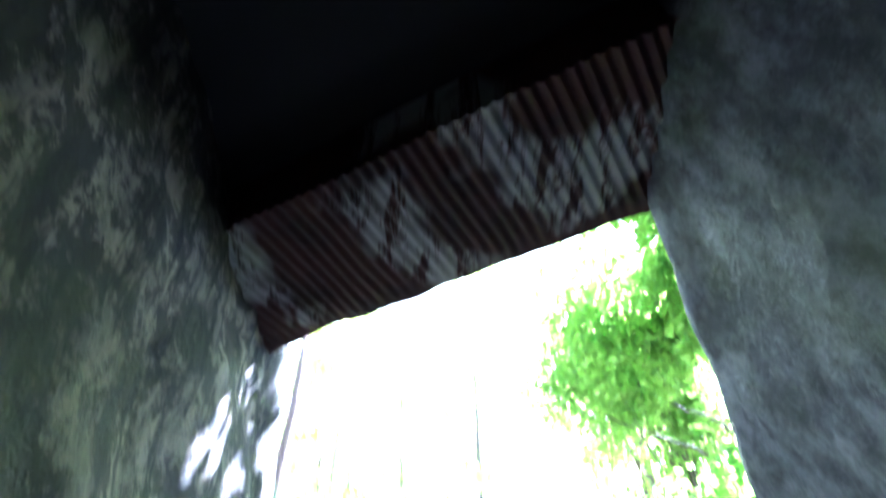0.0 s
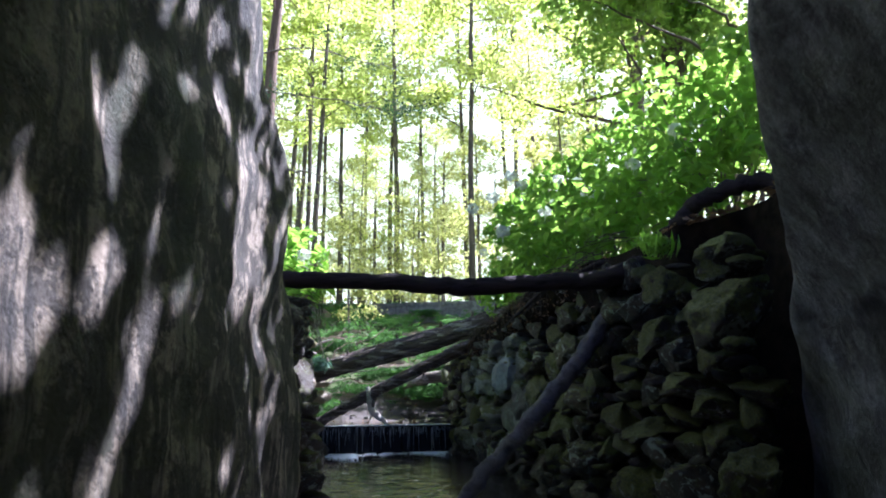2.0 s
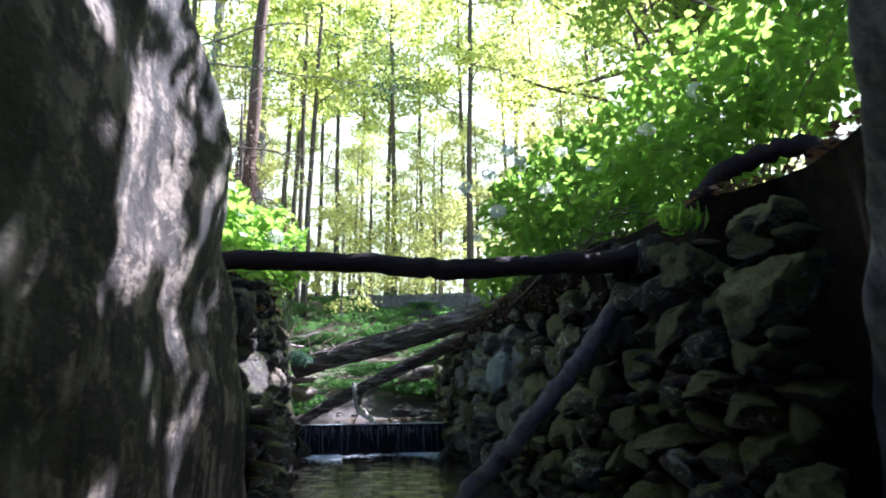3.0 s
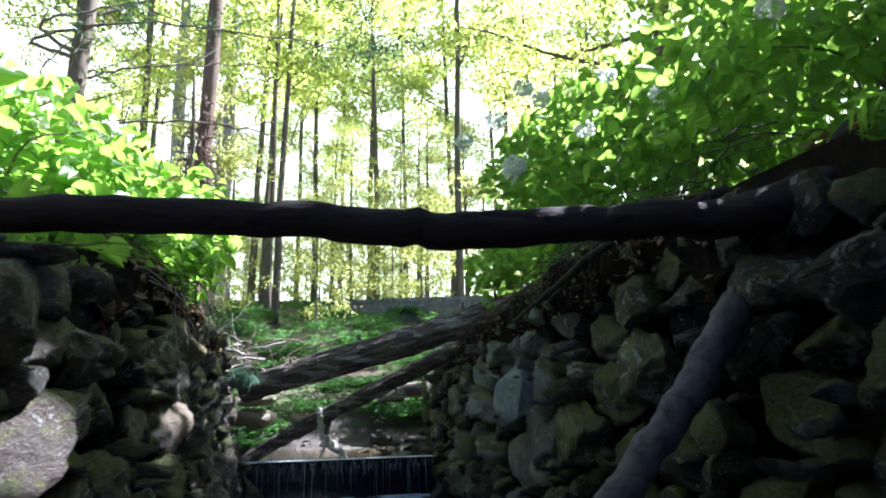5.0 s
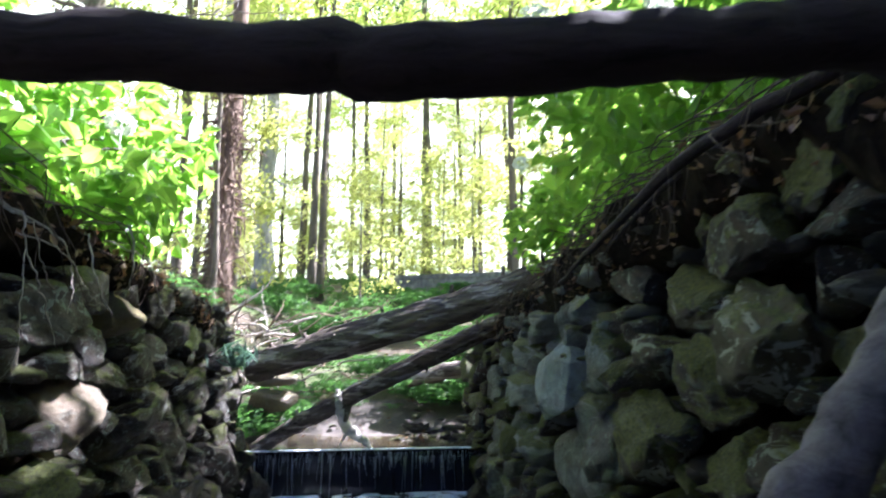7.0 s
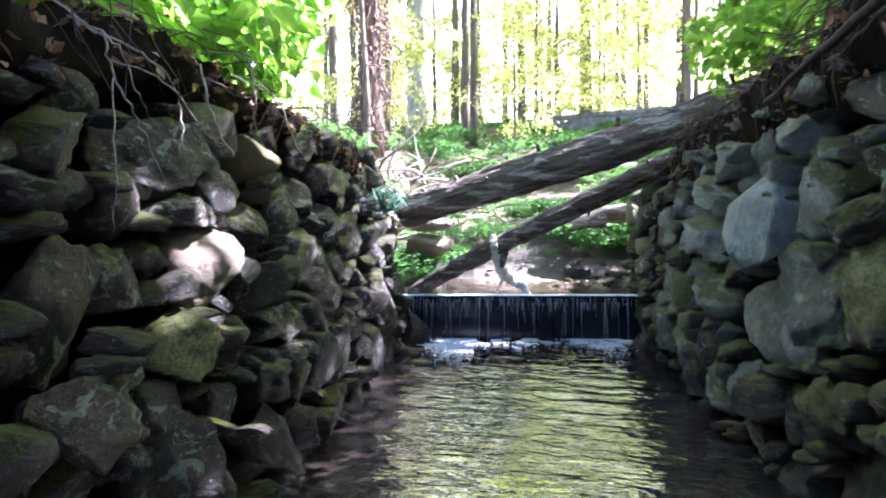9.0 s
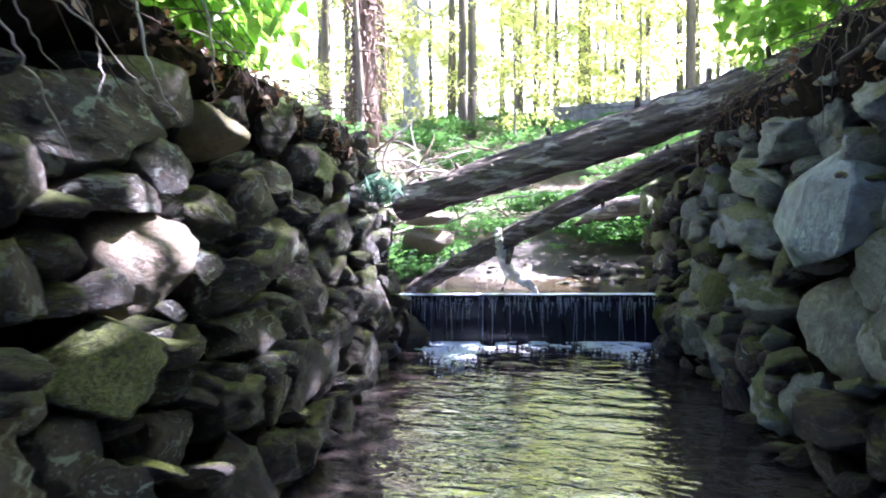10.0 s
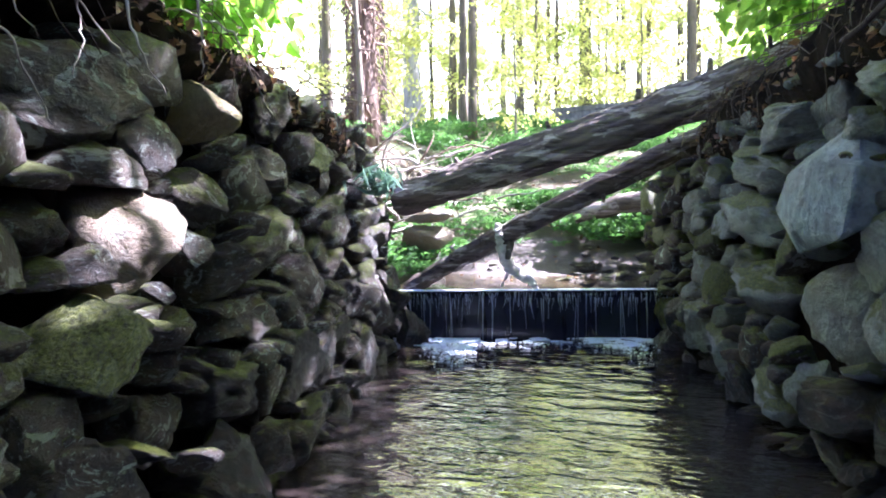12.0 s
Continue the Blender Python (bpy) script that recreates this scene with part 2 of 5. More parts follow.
WEIR_WET.color(WEIR_WET.mix(WEIR_WET.noise(1.0, 5, 0.6, WEIR_WET.scaled(14, 14, 1.5)), (0.004, 0.005, 0.009), (0.02, 0.022, 0.035))).bump(WEIR_WET.noise(1.0, 5, 0.6, WEIR_WET.scaled(20, 20, 3)), 0.4, 0.02)
WEIR_WET = WEIR_WET.m
FALL = Mat("falling_water", 0.12).color((0.5, 0.55, 0.66)).m
FOAM_GLINT = Mat("white_foam_and_glint", 0.5).color((0.76, 0.83, 0.94)).m

# ---- mesh helpers ----


def mesh_of(name, verts, faces, mat, smooth=False):
    me = bpy.data.meshes.new(name)
    me.from_pydata([tuple(v) for v in np.asarray(verts).tolist()], [], [tuple(f) for f in faces])
    me.materials.append(mat)
    if smooth:
        me.polygons.foreach_set("use_smooth", [True] * len(me.polygons))
    me.update()
    return me


def put(name, me, parent=None, at=None):
    ob = new(name, me)
    if parent is not None:
        ob.parent = parent
    if at is not None:
        ob.matrix_basis = at
    return ob


def thing(name, label, category, at=(0, 0, 0), group="", kind=""):
    ob = new(name)
    ob.location = at
    return tagged(ob, label, category, group, kind)


def tube(points, radii, sides=8, rough=0.0, cap=True, seed=0, ridges=0.0):
    """A tapered tube along points, with an uneven skin: vertices and faces."""
    rng = np.random.default_rng(seed)
    p = np.asarray(points, float)
    n = len(p)
    r = np.interp(np.linspace(0, 1, n), np.linspace(0, 1, len(radii)), radii)
    verts, faces = [], []
    up = np.array((0.0, 0.0, 1.0))
    for i in range(n):
        d = p[min(i + 1, n - 1)] - p[max(i - 1, 0)]
        d /= np.linalg.norm(d) + 1e-9
        ref = up if abs(d[2]) < 0.9 else np.array((1.0, 0, 0))
        a = np.cross(d, ref)
        a /= np.linalg.norm(a)
        b = np.cross(a, d)
        for k in range(sides):
            w = 2 * math.pi * k / sides
            lump = noise.noise(Vector((math.cos(w) * 1.6, math.sin(w) * 1.6, i * 0.45 + seed * 5.3)))
            q = r[i] * (1 + rough * (2.2 * lump + 0.35 * rng.normal()))
            if ridges:
                grain = noise.noise(Vector((math.cos(w) * 4.5, math.sin(w) * 4.5, i * 0.07 + seed))) + 0.6 * noise.noise(Vector((math.cos(w) * 11, math.sin(w) * 11, i * 0.16 + seed)))
                q *= 1 + ridges * grain
            verts.append(p[i] + q * (math.cos(w) * a + math.sin(w) * b))
    for i in range(n - 1):
        for k in range(sides):
            k2 = (k + 1) % sides
            faces.append((i * sides + k, i * sides + k2, (i + 1) * sides + k2, (i + 1) * sides + k))
    if cap:
        faces.append(tuple(range(sides))[::-1])
        faces.append(tuple((n - 1) * sides + k for k in range(sides)))
    return np.array(verts), faces


def spline(points, steps=6, wobble=0.0, seed=0):
    """Catmull-Rom through points, with a small wobble."""
    rng = np.random.default_rng(seed)
    p = np.asarray(points, float)
    q = np.vstack((2 * p[0] - p[1], p, 2 * p[-1] - p[-2]))
    out = []
    for i in range(1, len(q) - 2):
        for s in np.arange(steps) / steps:
            a, b, c, d = q[i - 1:i + 3]
            out.append(0.5 * (2 * b + (c - a) * s + (2 * a - 5 * b + 4 * c - d) * s * s + (3 * b - a - 3 * c + d) * s ** 3))
    out.append(p[-1])
    out = np.array(out)
    out[1:-1] += rng.normal(0, wobble, out[1:-1].shape) if wobble else 0
    return out


def join(pieces):
    verts, faces, n = [], [], 0
    for v, f in pieces:
        verts.append(np.asarray(v))
        faces += [tuple(i + n for i in q) for q in f]
        n += len(v)
    return np.vstack(verts), faces


def leaves(centres, sizes, flat=0.6, ratio=0.55, full=False, seed=0, way=None):
    """Folded leaves at the centres: vertices and faces. full: six-sided ovate leaves."""
    rng = np.random.default_rng(seed)
    c = np.asarray(centres, float)
    n = len(c)
    s = np.asarray(sizes, float)[:, None]
    nor = rng.normal(0, 1, (n, 3)) * (1 - flat) + np.array((0, 0, 1.0)) * flat
    nor /= np.linalg.norm(nor, axis=1)[:, None]
    d = rng.normal(0, 1, (n, 3)) if way is None else np.asarray(way) + rng.normal(0, 0.5, (n, 3))
    d -= (d * nor).sum(1)[:, None] * nor
    d /= np.linalg.norm(d, axis=1)[:, None] + 1e-9
    e = np.cross(nor, d)
    droop = nor * s * 0.12
    if full:
        prof = ((-0.36, 0.34), (-0.12, 0.5), (0.16, 0.42), (0.38, 0.2))
        rows = [c - d * s * 0.5]
        rows += [c + d * s * u + e * s * ratio * w + droop * (4 * w * (1 - abs(u))) for u, w in prof]
        rows += [c + d * s * 0.56 - droop * 2]
        rows += [c + d * s * u - e * s * ratio * w + droop * (4 * w * (1 - abs(u))) for u, w in prof[::-1]]
        v = np.stack(rows, 1).reshape(-1, 3)
        f = [t for i in range(0, 10 * n, 10) for t in ((i, i + 5, i + 4, i + 3, i + 2, i + 1), (i, i + 9, i + 8, i + 7, i + 6, i + 5))]
        return v, f
    rows = [c - d * s * 0.5, c + e * s * ratio * 0.5 + droop, c + d * s * 0.5, c - e * s * ratio * 0.5 + droop]
    v = np.stack(rows, 1).reshape(-1, 3)
    f = [t for i in range(0, 4 * n, 4) for t in ((i, i + 2, i + 1), (i, i + 3, i + 2))]
    return v, f


def ico(sub):
    bm = bmesh.new()
    bmesh.ops.create_icosphere(bm, subdivisions=sub, radius=1.0)
    v = np.array([x.co[:] for x in bm.verts])
    f = [tuple(x.index for x in q.verts) for q in bm.faces]
    bm.free()
    return v, f


ICO3, ICO2, ICO1, ICO0 = ico(4), ico(3), ico(2), ico(1)


def rock(seed, base=ICO2, cuts=11, depth=(0.55, 0.92), lumps=0.07, blocky=1.0):
    """A unit boulder: a ball, or a worn block, cut flat on several sides, its edges worn."""
    rng = np.random.default_rng(seed)
    v, f = base[0].copy(), base[1]
    v = np.sign(v) * np.abs(v) ** blocky
    v += 0.12 * np.array([noise.noise_vector(Vector(p * 1.3 + seed * 3.7)) for p in v])
    for _ in range(cuts):
        n = rng.normal(0, 1, 3)
        n /= np.linalg.norm(n)
        h = rng.uniform(*depth)
        over = v @ n - h
        v -= np.where(over > 0, over * 0.97, 0)[:, None] * n
    off = np.array([noise.fractal(Vector(p * 3.0 + seed * 7.1), 0.8, 2.0, 5) for p in v])
    fine = np.array([noise.noise(Vector(p * 9.0 + seed * 1.9)) for p in v])
    v *= (1 + lumps * off + 0.035 * fine)[:, None]
    v /= np.abs(v).max(0)
    return v, f


# ---- the plan ----


def left_line(y):
    return -1.2 - 0.19 * (y - 6.1)


def right_line(y):
    return 2.1 - 0.18 * (y - 6.5)


def right_top(y):
    return 2.9 - 0.09 * (y - 6.5)


WATER_Z = -0.08
VALLEY_Y = (-60, 15.0, 15.15, 17.3, 19, 22, 26, 31, 45, 70, 300)
VALLEY_Z = (-0.45, -0.40, 0.38, 0.46, 1.1, 2.1, 3.0, 4.2, 6.8, 9.0, 14.0)


def middle(y):
    """The stream's middle line, straight under the bridge."""
    y = min(max(y, 5.5), 17)
    return (left_line(y) + right_line(y)) / 2


def ground_height(x, y):
    """The height of the ground: the stream's trench, the banks, the valley head and the road's embankment."""
    cx = middle(y)
    off = x - cx
    shift = float(np.interp(x, (-2.95, 1.0), (15.15, 15.99))) - 14.95 if y < 17.3 else 0.0
    floor = float(np.interp(y - shift if y < 16.6 else y, VALLEY_Y, VALLEY_Z))
    side = abs(off)
    if off < 0:
        bank = 2.2 + 0.07 * max(0, y - 11) + 0.05 * max(0, side - 2)
    else:
        bank = right_top(min(y, 15)) + 0.05 * max(0, y - 15) + 0.32 * min(6, max(0, side - 2.2)) + 0.04 * max(0, side - 8)
    if y < 6.5:
        k = min(1, max(0, (4.3 - y) / 1.2))
        bank = bank * (1 - k) + 4.75 * k
        if y < -12:
            k = min(1, (-12 - y) / 5)
            bank = bank * (1 - k) + 2.0 * k
    bank = max(bank, floor + 0.02 * side)
    if y < 14.5:
        k = 0.0 if side < (1.99 if y > 7.0 else 2.5) else 1.0
    else:
        wide = 1.9 + 0.25 * min(4, max(0, y - 14.5))
        soft = 0.1 + 1.1 * min(1, max(0, (y - 14.5) / 2))
        k = min(1, max(0, (side - wide) / soft))
        k = k * k * (3 - 2 * k)
        if off > 0 and y < 17:
            k = 0.0 if side < 1.99 else 1.0
    z = floor * (1 - k) + bank * k
    rough = 0.16 * noise.fractal(Vector((x * 0.5, y * 0.5, 3)), 1.0, 2.0, 4) + 0.05 * noise.noise(Vector((x * 2.3, y * 2.3, 9)))
    return z + rough * (0.35 + 0.65 * min(1, side / 4))


def build_ground():
    offs = [0, 0.5, 1.0, 1.5, 1.97, 2.0, 2.3, 2.7, 3.2, 3.8, 4.5, 5.4, 6.5, 8, 10, 13, 17, 23, 32, 50, 90, 180, 400, 900]
    offs = [-o for o in offs[:0:-1]] + offs
    ys = [-900, -300, -120, -60, -35, -20, -12, -8] + list(np.arange(-5, 24, 0.33)) + list(np.arange(24, 60, 1.2)) + [65, 75, 90, 120, 180, 300, 900]
    verts, faces = [], []
    for y in ys:
        cx = middle(y)
        for o in offs:
            verts.append((cx + o, y, ground_height(cx + o, y)))
    w = len(offs)
    for j in range(len(ys) - 1):
        for i in range(w - 1):
            faces.append((j * w + i, j * w + i + 1, (j + 1) * w + i + 1, (j + 1) * w + i))
    me = mesh_of("ground", verts, faces, SOIL, True)
    me.materials.append(MUD)
    me.materials.append(EARTH)
    for p in me.polygons:
        c = p.center
        cx = middle(c.y)
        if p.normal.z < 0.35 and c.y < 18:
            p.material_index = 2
        elif abs(c.x - cx) < (1.95 if c.y < 15 else 2.6) and c.y < 18.6:
            p.material_index = 1
    tagged(put("ground", me), "brown woodland soil with leaf litter and green patches", "ground", kind="structure")


build_ground()

# the bridge over the stream
LEFT_EDGE = ((-0.6, 7.05), (0.5, 7.0), (1.5, 6.85), (2.1, 6.6), (2.5, 6.4), (2.95, 6.05), (3.4, 5.72), (3.9, 5.3), (4.5, 4.8))
RIGHT_EDGE = ((-0.6, 6.4, 2.85), (0.43, 6.2, 2.71), (1.13, 5.9, 2.58), (1.61, 5.6, 2.36), (1.92, 5.3, 2.17), (2.49, 4.6, 1.79), (3.0, 4.1, 1.51), (3.5, 3.75, 1.33), (4.3, 3.15, 0.98))


def abutment(name, inner, end, outer, mat, label, side):
    """A thick leaning wall: inner face, rounded end and outer face, from the stream bed to the deck."""
    zs = np.linspace(-0.6, 4.8, 64)
    prof = []
    for z in zs:
        xi, ye = inner(z), end(z)
        row = [(xi, y) for y in np.linspace(-14, ye - 0.22, 130)]
        for a in np.linspace(0.1, math.pi / 2, 8):
            row.append((xi + side * 0.22 * (1 - math.cos(a)), ye - 0.22 + 0.22 * math.sin(a)))
        row += [(x, ye) for x in np.linspace(xi + side * 0.4, outer, 6)]
        row += [(outer, y) for y in np.linspace(ye - 0.3, -14, 6)]
        prof.append([(x, y, z) for x, y in row])
    w = len(prof[0])
    v = np.array(prof).reshape(-1, 3)
    for i, p in enumerate(v):
        q = Vector(p)
        d = 0.10 * noise.fractal(q * 0.8, 1.0, 2.0, 3) + 0.035 * noise.fractal(Vector((p[0] * 4, p[1] * 4, p[2] * 2)), 1.0, 2.0, 4)
        v[i, 0] += d
        v[i, 1] += 0.5 * d * (1 if p[1] > 2.5 else 0)
    f = [(j * w + i, j * w + i + 1, (j + 1) * w + i + 1, (j + 1) * w + i) for j in range(len(zs) - 1) for i in range(w - 1)]
    f += [(j * w, (j + 1) * w, (j + 1) * w + w - 1, j * w + w - 1) for j in range(len(zs) - 1)]
    f.append(tuple((len(zs) - 1) * w + i for i in range(w)))
    if side > 0:
        f = [q[::-1] for q in f]
    ob = put(name, mesh_of(name, v, f, mat, True))
    tagged(ob, label, "wall", kind="structure")


abutment("wall_left", lambda z: -1.22 - 0.03 * z, lambda z: float(np.interp(z, *zip(*LEFT_EDGE))), -2.6, ABUT_LEFT,
         "brown weathered rendered stone bridge abutment dappled with sun", -1)
RZ = [e[0] for e in RIGHT_EDGE]
abutment("wall_right", lambda z: float(np.interp(z, RZ, [e[2] for e in RIGHT_EDGE])), lambda z: float(np.interp(z, RZ, [e[1] for e in RIGHT_EDGE])), 4.0, ABUT_RIGHT,
         "grey-blue rendered stone bridge abutment with cracks", 1)


def build_deck():
    """The deck on its skewed rusted edge plate."""
    a, b = Vector((-1.3, 4.43, 0)), Vector((1.0, 3.2, 0))
    along = (b - a).normalized()
    back = Vector((along.y, -along.x, 0))
    if back.y > 0:
        back = -back
    p, q = a - along * 1.6, b + along * 3.2
    bm = bmesh.new()
    nx, ny = 600, 10
    grid = []
    for j in range(ny + 1):
        for i in range(nx + 1):
            w = p + (q - p) * (i / nx) + back * (1.05 * j / ny)
            z = 4.22 + 0.03 * noise.fractal(w * 1.5, 1.0, 2.0, 3) + 0.014 * min(1, j / 2) * math.sin(2 * math.pi * i * (q - p).length / nx / 0.075)
            if j == 0:
                w = w + back * 0.03 * noise.noise(w * 3)
            grid.append(bm.verts.new((w.x, w.y, z)))
    for j in range(ny):
        for i in range(nx):
            k = j * (nx + 1) + i
            bm.faces.new((grid[k], grid[k + 1], grid[k + nx + 2], grid[k + nx + 1]))
    edge = [e for e in bm.edges if e.is_boundary]
    up = bmesh.ops.extrude_edge_only(bm, edges=edge)["geom"]
    for g in up:
        if isinstance(g, bmesh.types.BMVert):
            g.co.z = 4.62
    me = bpy.data.meshes.new("edge_plate")
    bm.to_mesh(me)
    bm.free()
    me.materials.append(RUST)
    tagged(put("trim", me), "rusted steel edge plate of the bridge with pale peeling streaks", "beam", kind="structure")
    fall = along.y / along.x
    c = [Vector((-3.3, a.y + fall * (-3.3 - a.x), 0)), Vector((4.6, a.y + fall * (4.6 - a.x), 0)), Vector((4.6, -14, 0)), Vector((-3.3, -14, 0))]
    bm = bmesh.new()
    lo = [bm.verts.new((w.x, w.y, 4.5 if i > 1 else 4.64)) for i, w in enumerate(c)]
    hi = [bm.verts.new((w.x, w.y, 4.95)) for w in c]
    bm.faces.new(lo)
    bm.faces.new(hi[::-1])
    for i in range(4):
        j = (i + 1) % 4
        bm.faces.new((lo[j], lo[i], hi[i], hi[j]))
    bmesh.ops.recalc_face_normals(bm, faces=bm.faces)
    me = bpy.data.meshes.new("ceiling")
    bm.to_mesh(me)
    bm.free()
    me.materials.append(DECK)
    tagged(put("ceiling", me), "near-black underside of the bridge deck", "ceiling", kind="structure")


build_deck()
# unseen end wall, added so that no light enters from the rear
back = mesh_of("wall_back", [(-3, -13.4, -0.6), (4.4, -13.4, -0.6), (4.4, -13.4, 4.9), (-3, -13.4, 4.9), (-3, -14, -0.6), (4.4, -14, -0.6), (4.4, -14, 4.9), (-3, -14, 4.9)],
               [(0, 1, 2, 3), (7, 6, 5, 4), (0, 4, 5, 1), (1, 5, 6, 2), (2, 6, 7, 3), (3, 7, 4, 0)], ABUT_LEFT)
tagged(put("wall_back", back), "dark stone end wall added unseen to keep light out of the passage", "wall", kind="structure")

# water and weir
WEIR_A, WEIR_B = Vector((-2.95, 15.05, 0)), Vector((1.0, 15.89, 0))
LIP = 0.49


def build_water():
    ys = list(np.arange(-8, 5, 0.5)) + list(np.arange(5, 16.2, 0.06))
    w = 48
    verts, faces = [], []
    for y in ys:
        l, r = left_line(y) - 0.3, right_line(y) + 0.3
        if y < 6.5:
            l, r = -1.9, 3.0
        for i in range(w):
            x = l + (r - l) * i / (w - 1)
            near = max(0, 1 - abs(y - np.interp(x, (WEIR_A.x, WEIR_B.x), (WEIR_A.y, WEIR_B.y))) / 2.2)
            chop = min(1, max(0, (11.8 - y) / 1.6))
            z = WATER_Z + 0.013 * chop * noise.fractal(Vector((x * 5.5 + 1.5 * y, y * 8.0 - x, 5)), 1.0, 2.0, 2) + (0.012 + 0.014 * near * near) * noise.fractal(Vector((x * 2.2 + 0.5 * y, y * 4.6, 1)), 1.0, 2.0, 3)
            verts.append((x, y, z))
    faces = [(j * w + i, j * w + i + 1, (j + 1) * w + i + 1, (j + 1) * w + i) for j in range(len(ys) - 1) for i in range(w - 1)
             if verts[j * w + i][1] < np.interp(verts[j * w + i][0], (WEIR_A.x, WEIR_B.x), (WEIR_A.y, WEIR_B.y)) + 0.2]
    tagged(put("water", mesh_of("water", verts, faces, WATER, True)), "dark rippled stream pool reflecting the woods", "water", kind="structure")
    verts, faces = [], []
    n, m = 40, 18
    for j in range(m + 1):
        for i in range(n + 1):
            p = WEIR_A.lerp(WEIR_B, i / n)
            x, y = p.x - 0.25 * j / m, p.y + 0.1 + 2.3 * j / m
            verts.append((x, y, LIP + 0.006 + 0.006 * noise.noise(Vector((x * 4, y * 4, 0)))))
    faces = [(j * (n + 1) + i, j * (n + 1) + i + 1, (j + 1) * (n + 1) + i + 1, (j + 1) * (n + 1) + i) for j in range(m) for i in range(n)]
    tagged(put("water_upper", mesh_of("water_upper", verts, faces, WATER_UP, True)), "shallow brown water behind the weir", "water", kind="structure")


build_water()


def build_weir():
    weir = thing("weir", "low dark wet weir with water trickling over its lip", "weir", (WEIR_A.x, WEIR_A.y, 0))
    along = (WEIR_B - WEIR_A)
    length = along.length
    along.normalize()
    ahead = Vector((-along.y, along.x, 0))
    n = 60
    sect = [(0.06, -0.5), (0.0, -0.3), (0.02, 0.2), (0.0, LIP - 0.06), (-0.04, LIP - 0.02), (-0.02, LIP), (0.22, LIP), (0.24, -0.5)]
    verts = []
    for i in range(n + 1):
        p = along * (length * i / n)
        for d, z in sect:
            wob = 0.012 * noise.noise(Vector((i * 0.5, z * 5, d * 9)))
            q = p + ahead * (d + wob)
            verts.append((q.x, q.y, z + wob * 0.5))
    k = len(sect)
    faces = [(i * k + j, (i + 1) * k + j, (i + 1) * k + (j + 1) % k, i * k + (j + 1) % k) for i in range(n) for j in range(k)]
    put("sill", mesh_of("sill", verts, faces, WEIR_WET), weir)
    rng = np.random.default_rng(3)
    pieces = []
    for i in range(300):
        s = rng.uniform(0.05, length - 0.05)
        drop = 0.56 if rng.random() < 0.09 else min(0.45, 0.03 + rng.exponential(0.09))
        lean = 0.02 * rng.normal()
        gap = rng.choice((0.0, 0.03, 0.08))
        pts = []
        for t in (0.0, 0.5, 1.0):
            q = along * (s + lean * t) - ahead * (0.035 + 0.06 * t * drop)
            pts.append((q.x, q.y, LIP - 0.005 - gap - drop * t * (1 - gap)))
        r = rng.uniform(0.0015, 0.004)
        pieces.append(tube(pts, [r, r * 0.8, r * 0.4], 4, 0.0, True, i))
    falls = put("falling_water", mesh_of("falling_water", *join(pieces), FALL, True), weir)
    tagged(falls, "thin bright strings of falling water", kind="stuff")
    pieces = []
    for i in range(12000):
        s = rng.uniform(0, length)
        dense = noise.noise(Vector((s * 1.6, 0, 4))) + (0.38 if s < 1.2 else 0.3 if s > length - 0.8 else 0)
        d = abs(rng.normal(0, 0.2 + 0.34 * max(0, dense))) + 0.03
        if noise.noise(Vector((s * 5, d * 12, 7))) + dense * 0.6 < rng.uniform(-0.1, 0.45):
            continue
        q = along * s - ahead * d
        v, f = ICO0
        sc = np.array((rng.uniform(0.006, 0.022), rng.uniform(0.004, 0.011), rng.uniform(0.003, 0.010)))
        pieces.append((v * sc + np.array((q.x, q.y, WATER_Z + 0.01)), f))
    foam = put("foam", mesh_of("foam", *join(pieces), FOAM_GLINT, True), weir)
    tagged(foam, "white foam along the foot of the fall", kind="stuff")
    # white bits strewn on the lip in place of the sky's reflection there
    top = []
    for i in range(900):
        s = rng.uniform(0.0, length)
        q = along * s + ahead * rng.uniform(-0.05, 0.05)
        v, f = ICO1
        top.append((v * np.array((rng.uniform(0.01, 0.05), 0.012, 0.008)) + np.array((q.x, q.y, LIP + 0.008)), f))
    lip_glint = put("lip_sparkle", mesh_of("lip_sparkle", *join(top), FOAM_GLINT, True), weir)
    tagged(lip_glint, "white bits along the lip painting the sky's reflection", kind="stuff")


build_weir()

# ---- logs and branches ----


def log_thing(name, label, category, points, radii, mat, sides=16, rough=0.05, stubs=(), wobble=0.02, seed=1, group="", ridges=0.0, steps=10):
    pts = spline(points, steps, wobble, seed)
    base = Vector(points[0])
    ob = thing(name, label, category, base, group)
    v, f = tube(pts - np.array(base), radii, sides, rough, True, seed, ridges)
    put("stem", mesh_of("stem", v, f, mat, True), ob)
    for i, (t, way, ln, r) in enumerate(stubs):
        k = t * (len(pts) - 1)
        c = pts[int(k)] - np.array(base)
        d = np.array(Vector(way).normalized())
        ln = ln * 0.72
        q = [c, c + d * ln * 0.5 + np.array((0.01, 0, 0.01)), c + d * ln]
        v, f = tube(spline(q, 3), [r * 1.3, r, r * 0.6], 7, 0.1, True, seed + i)
        put("stub", mesh_of("stub", v, f, mat, True), ob)
    return ob


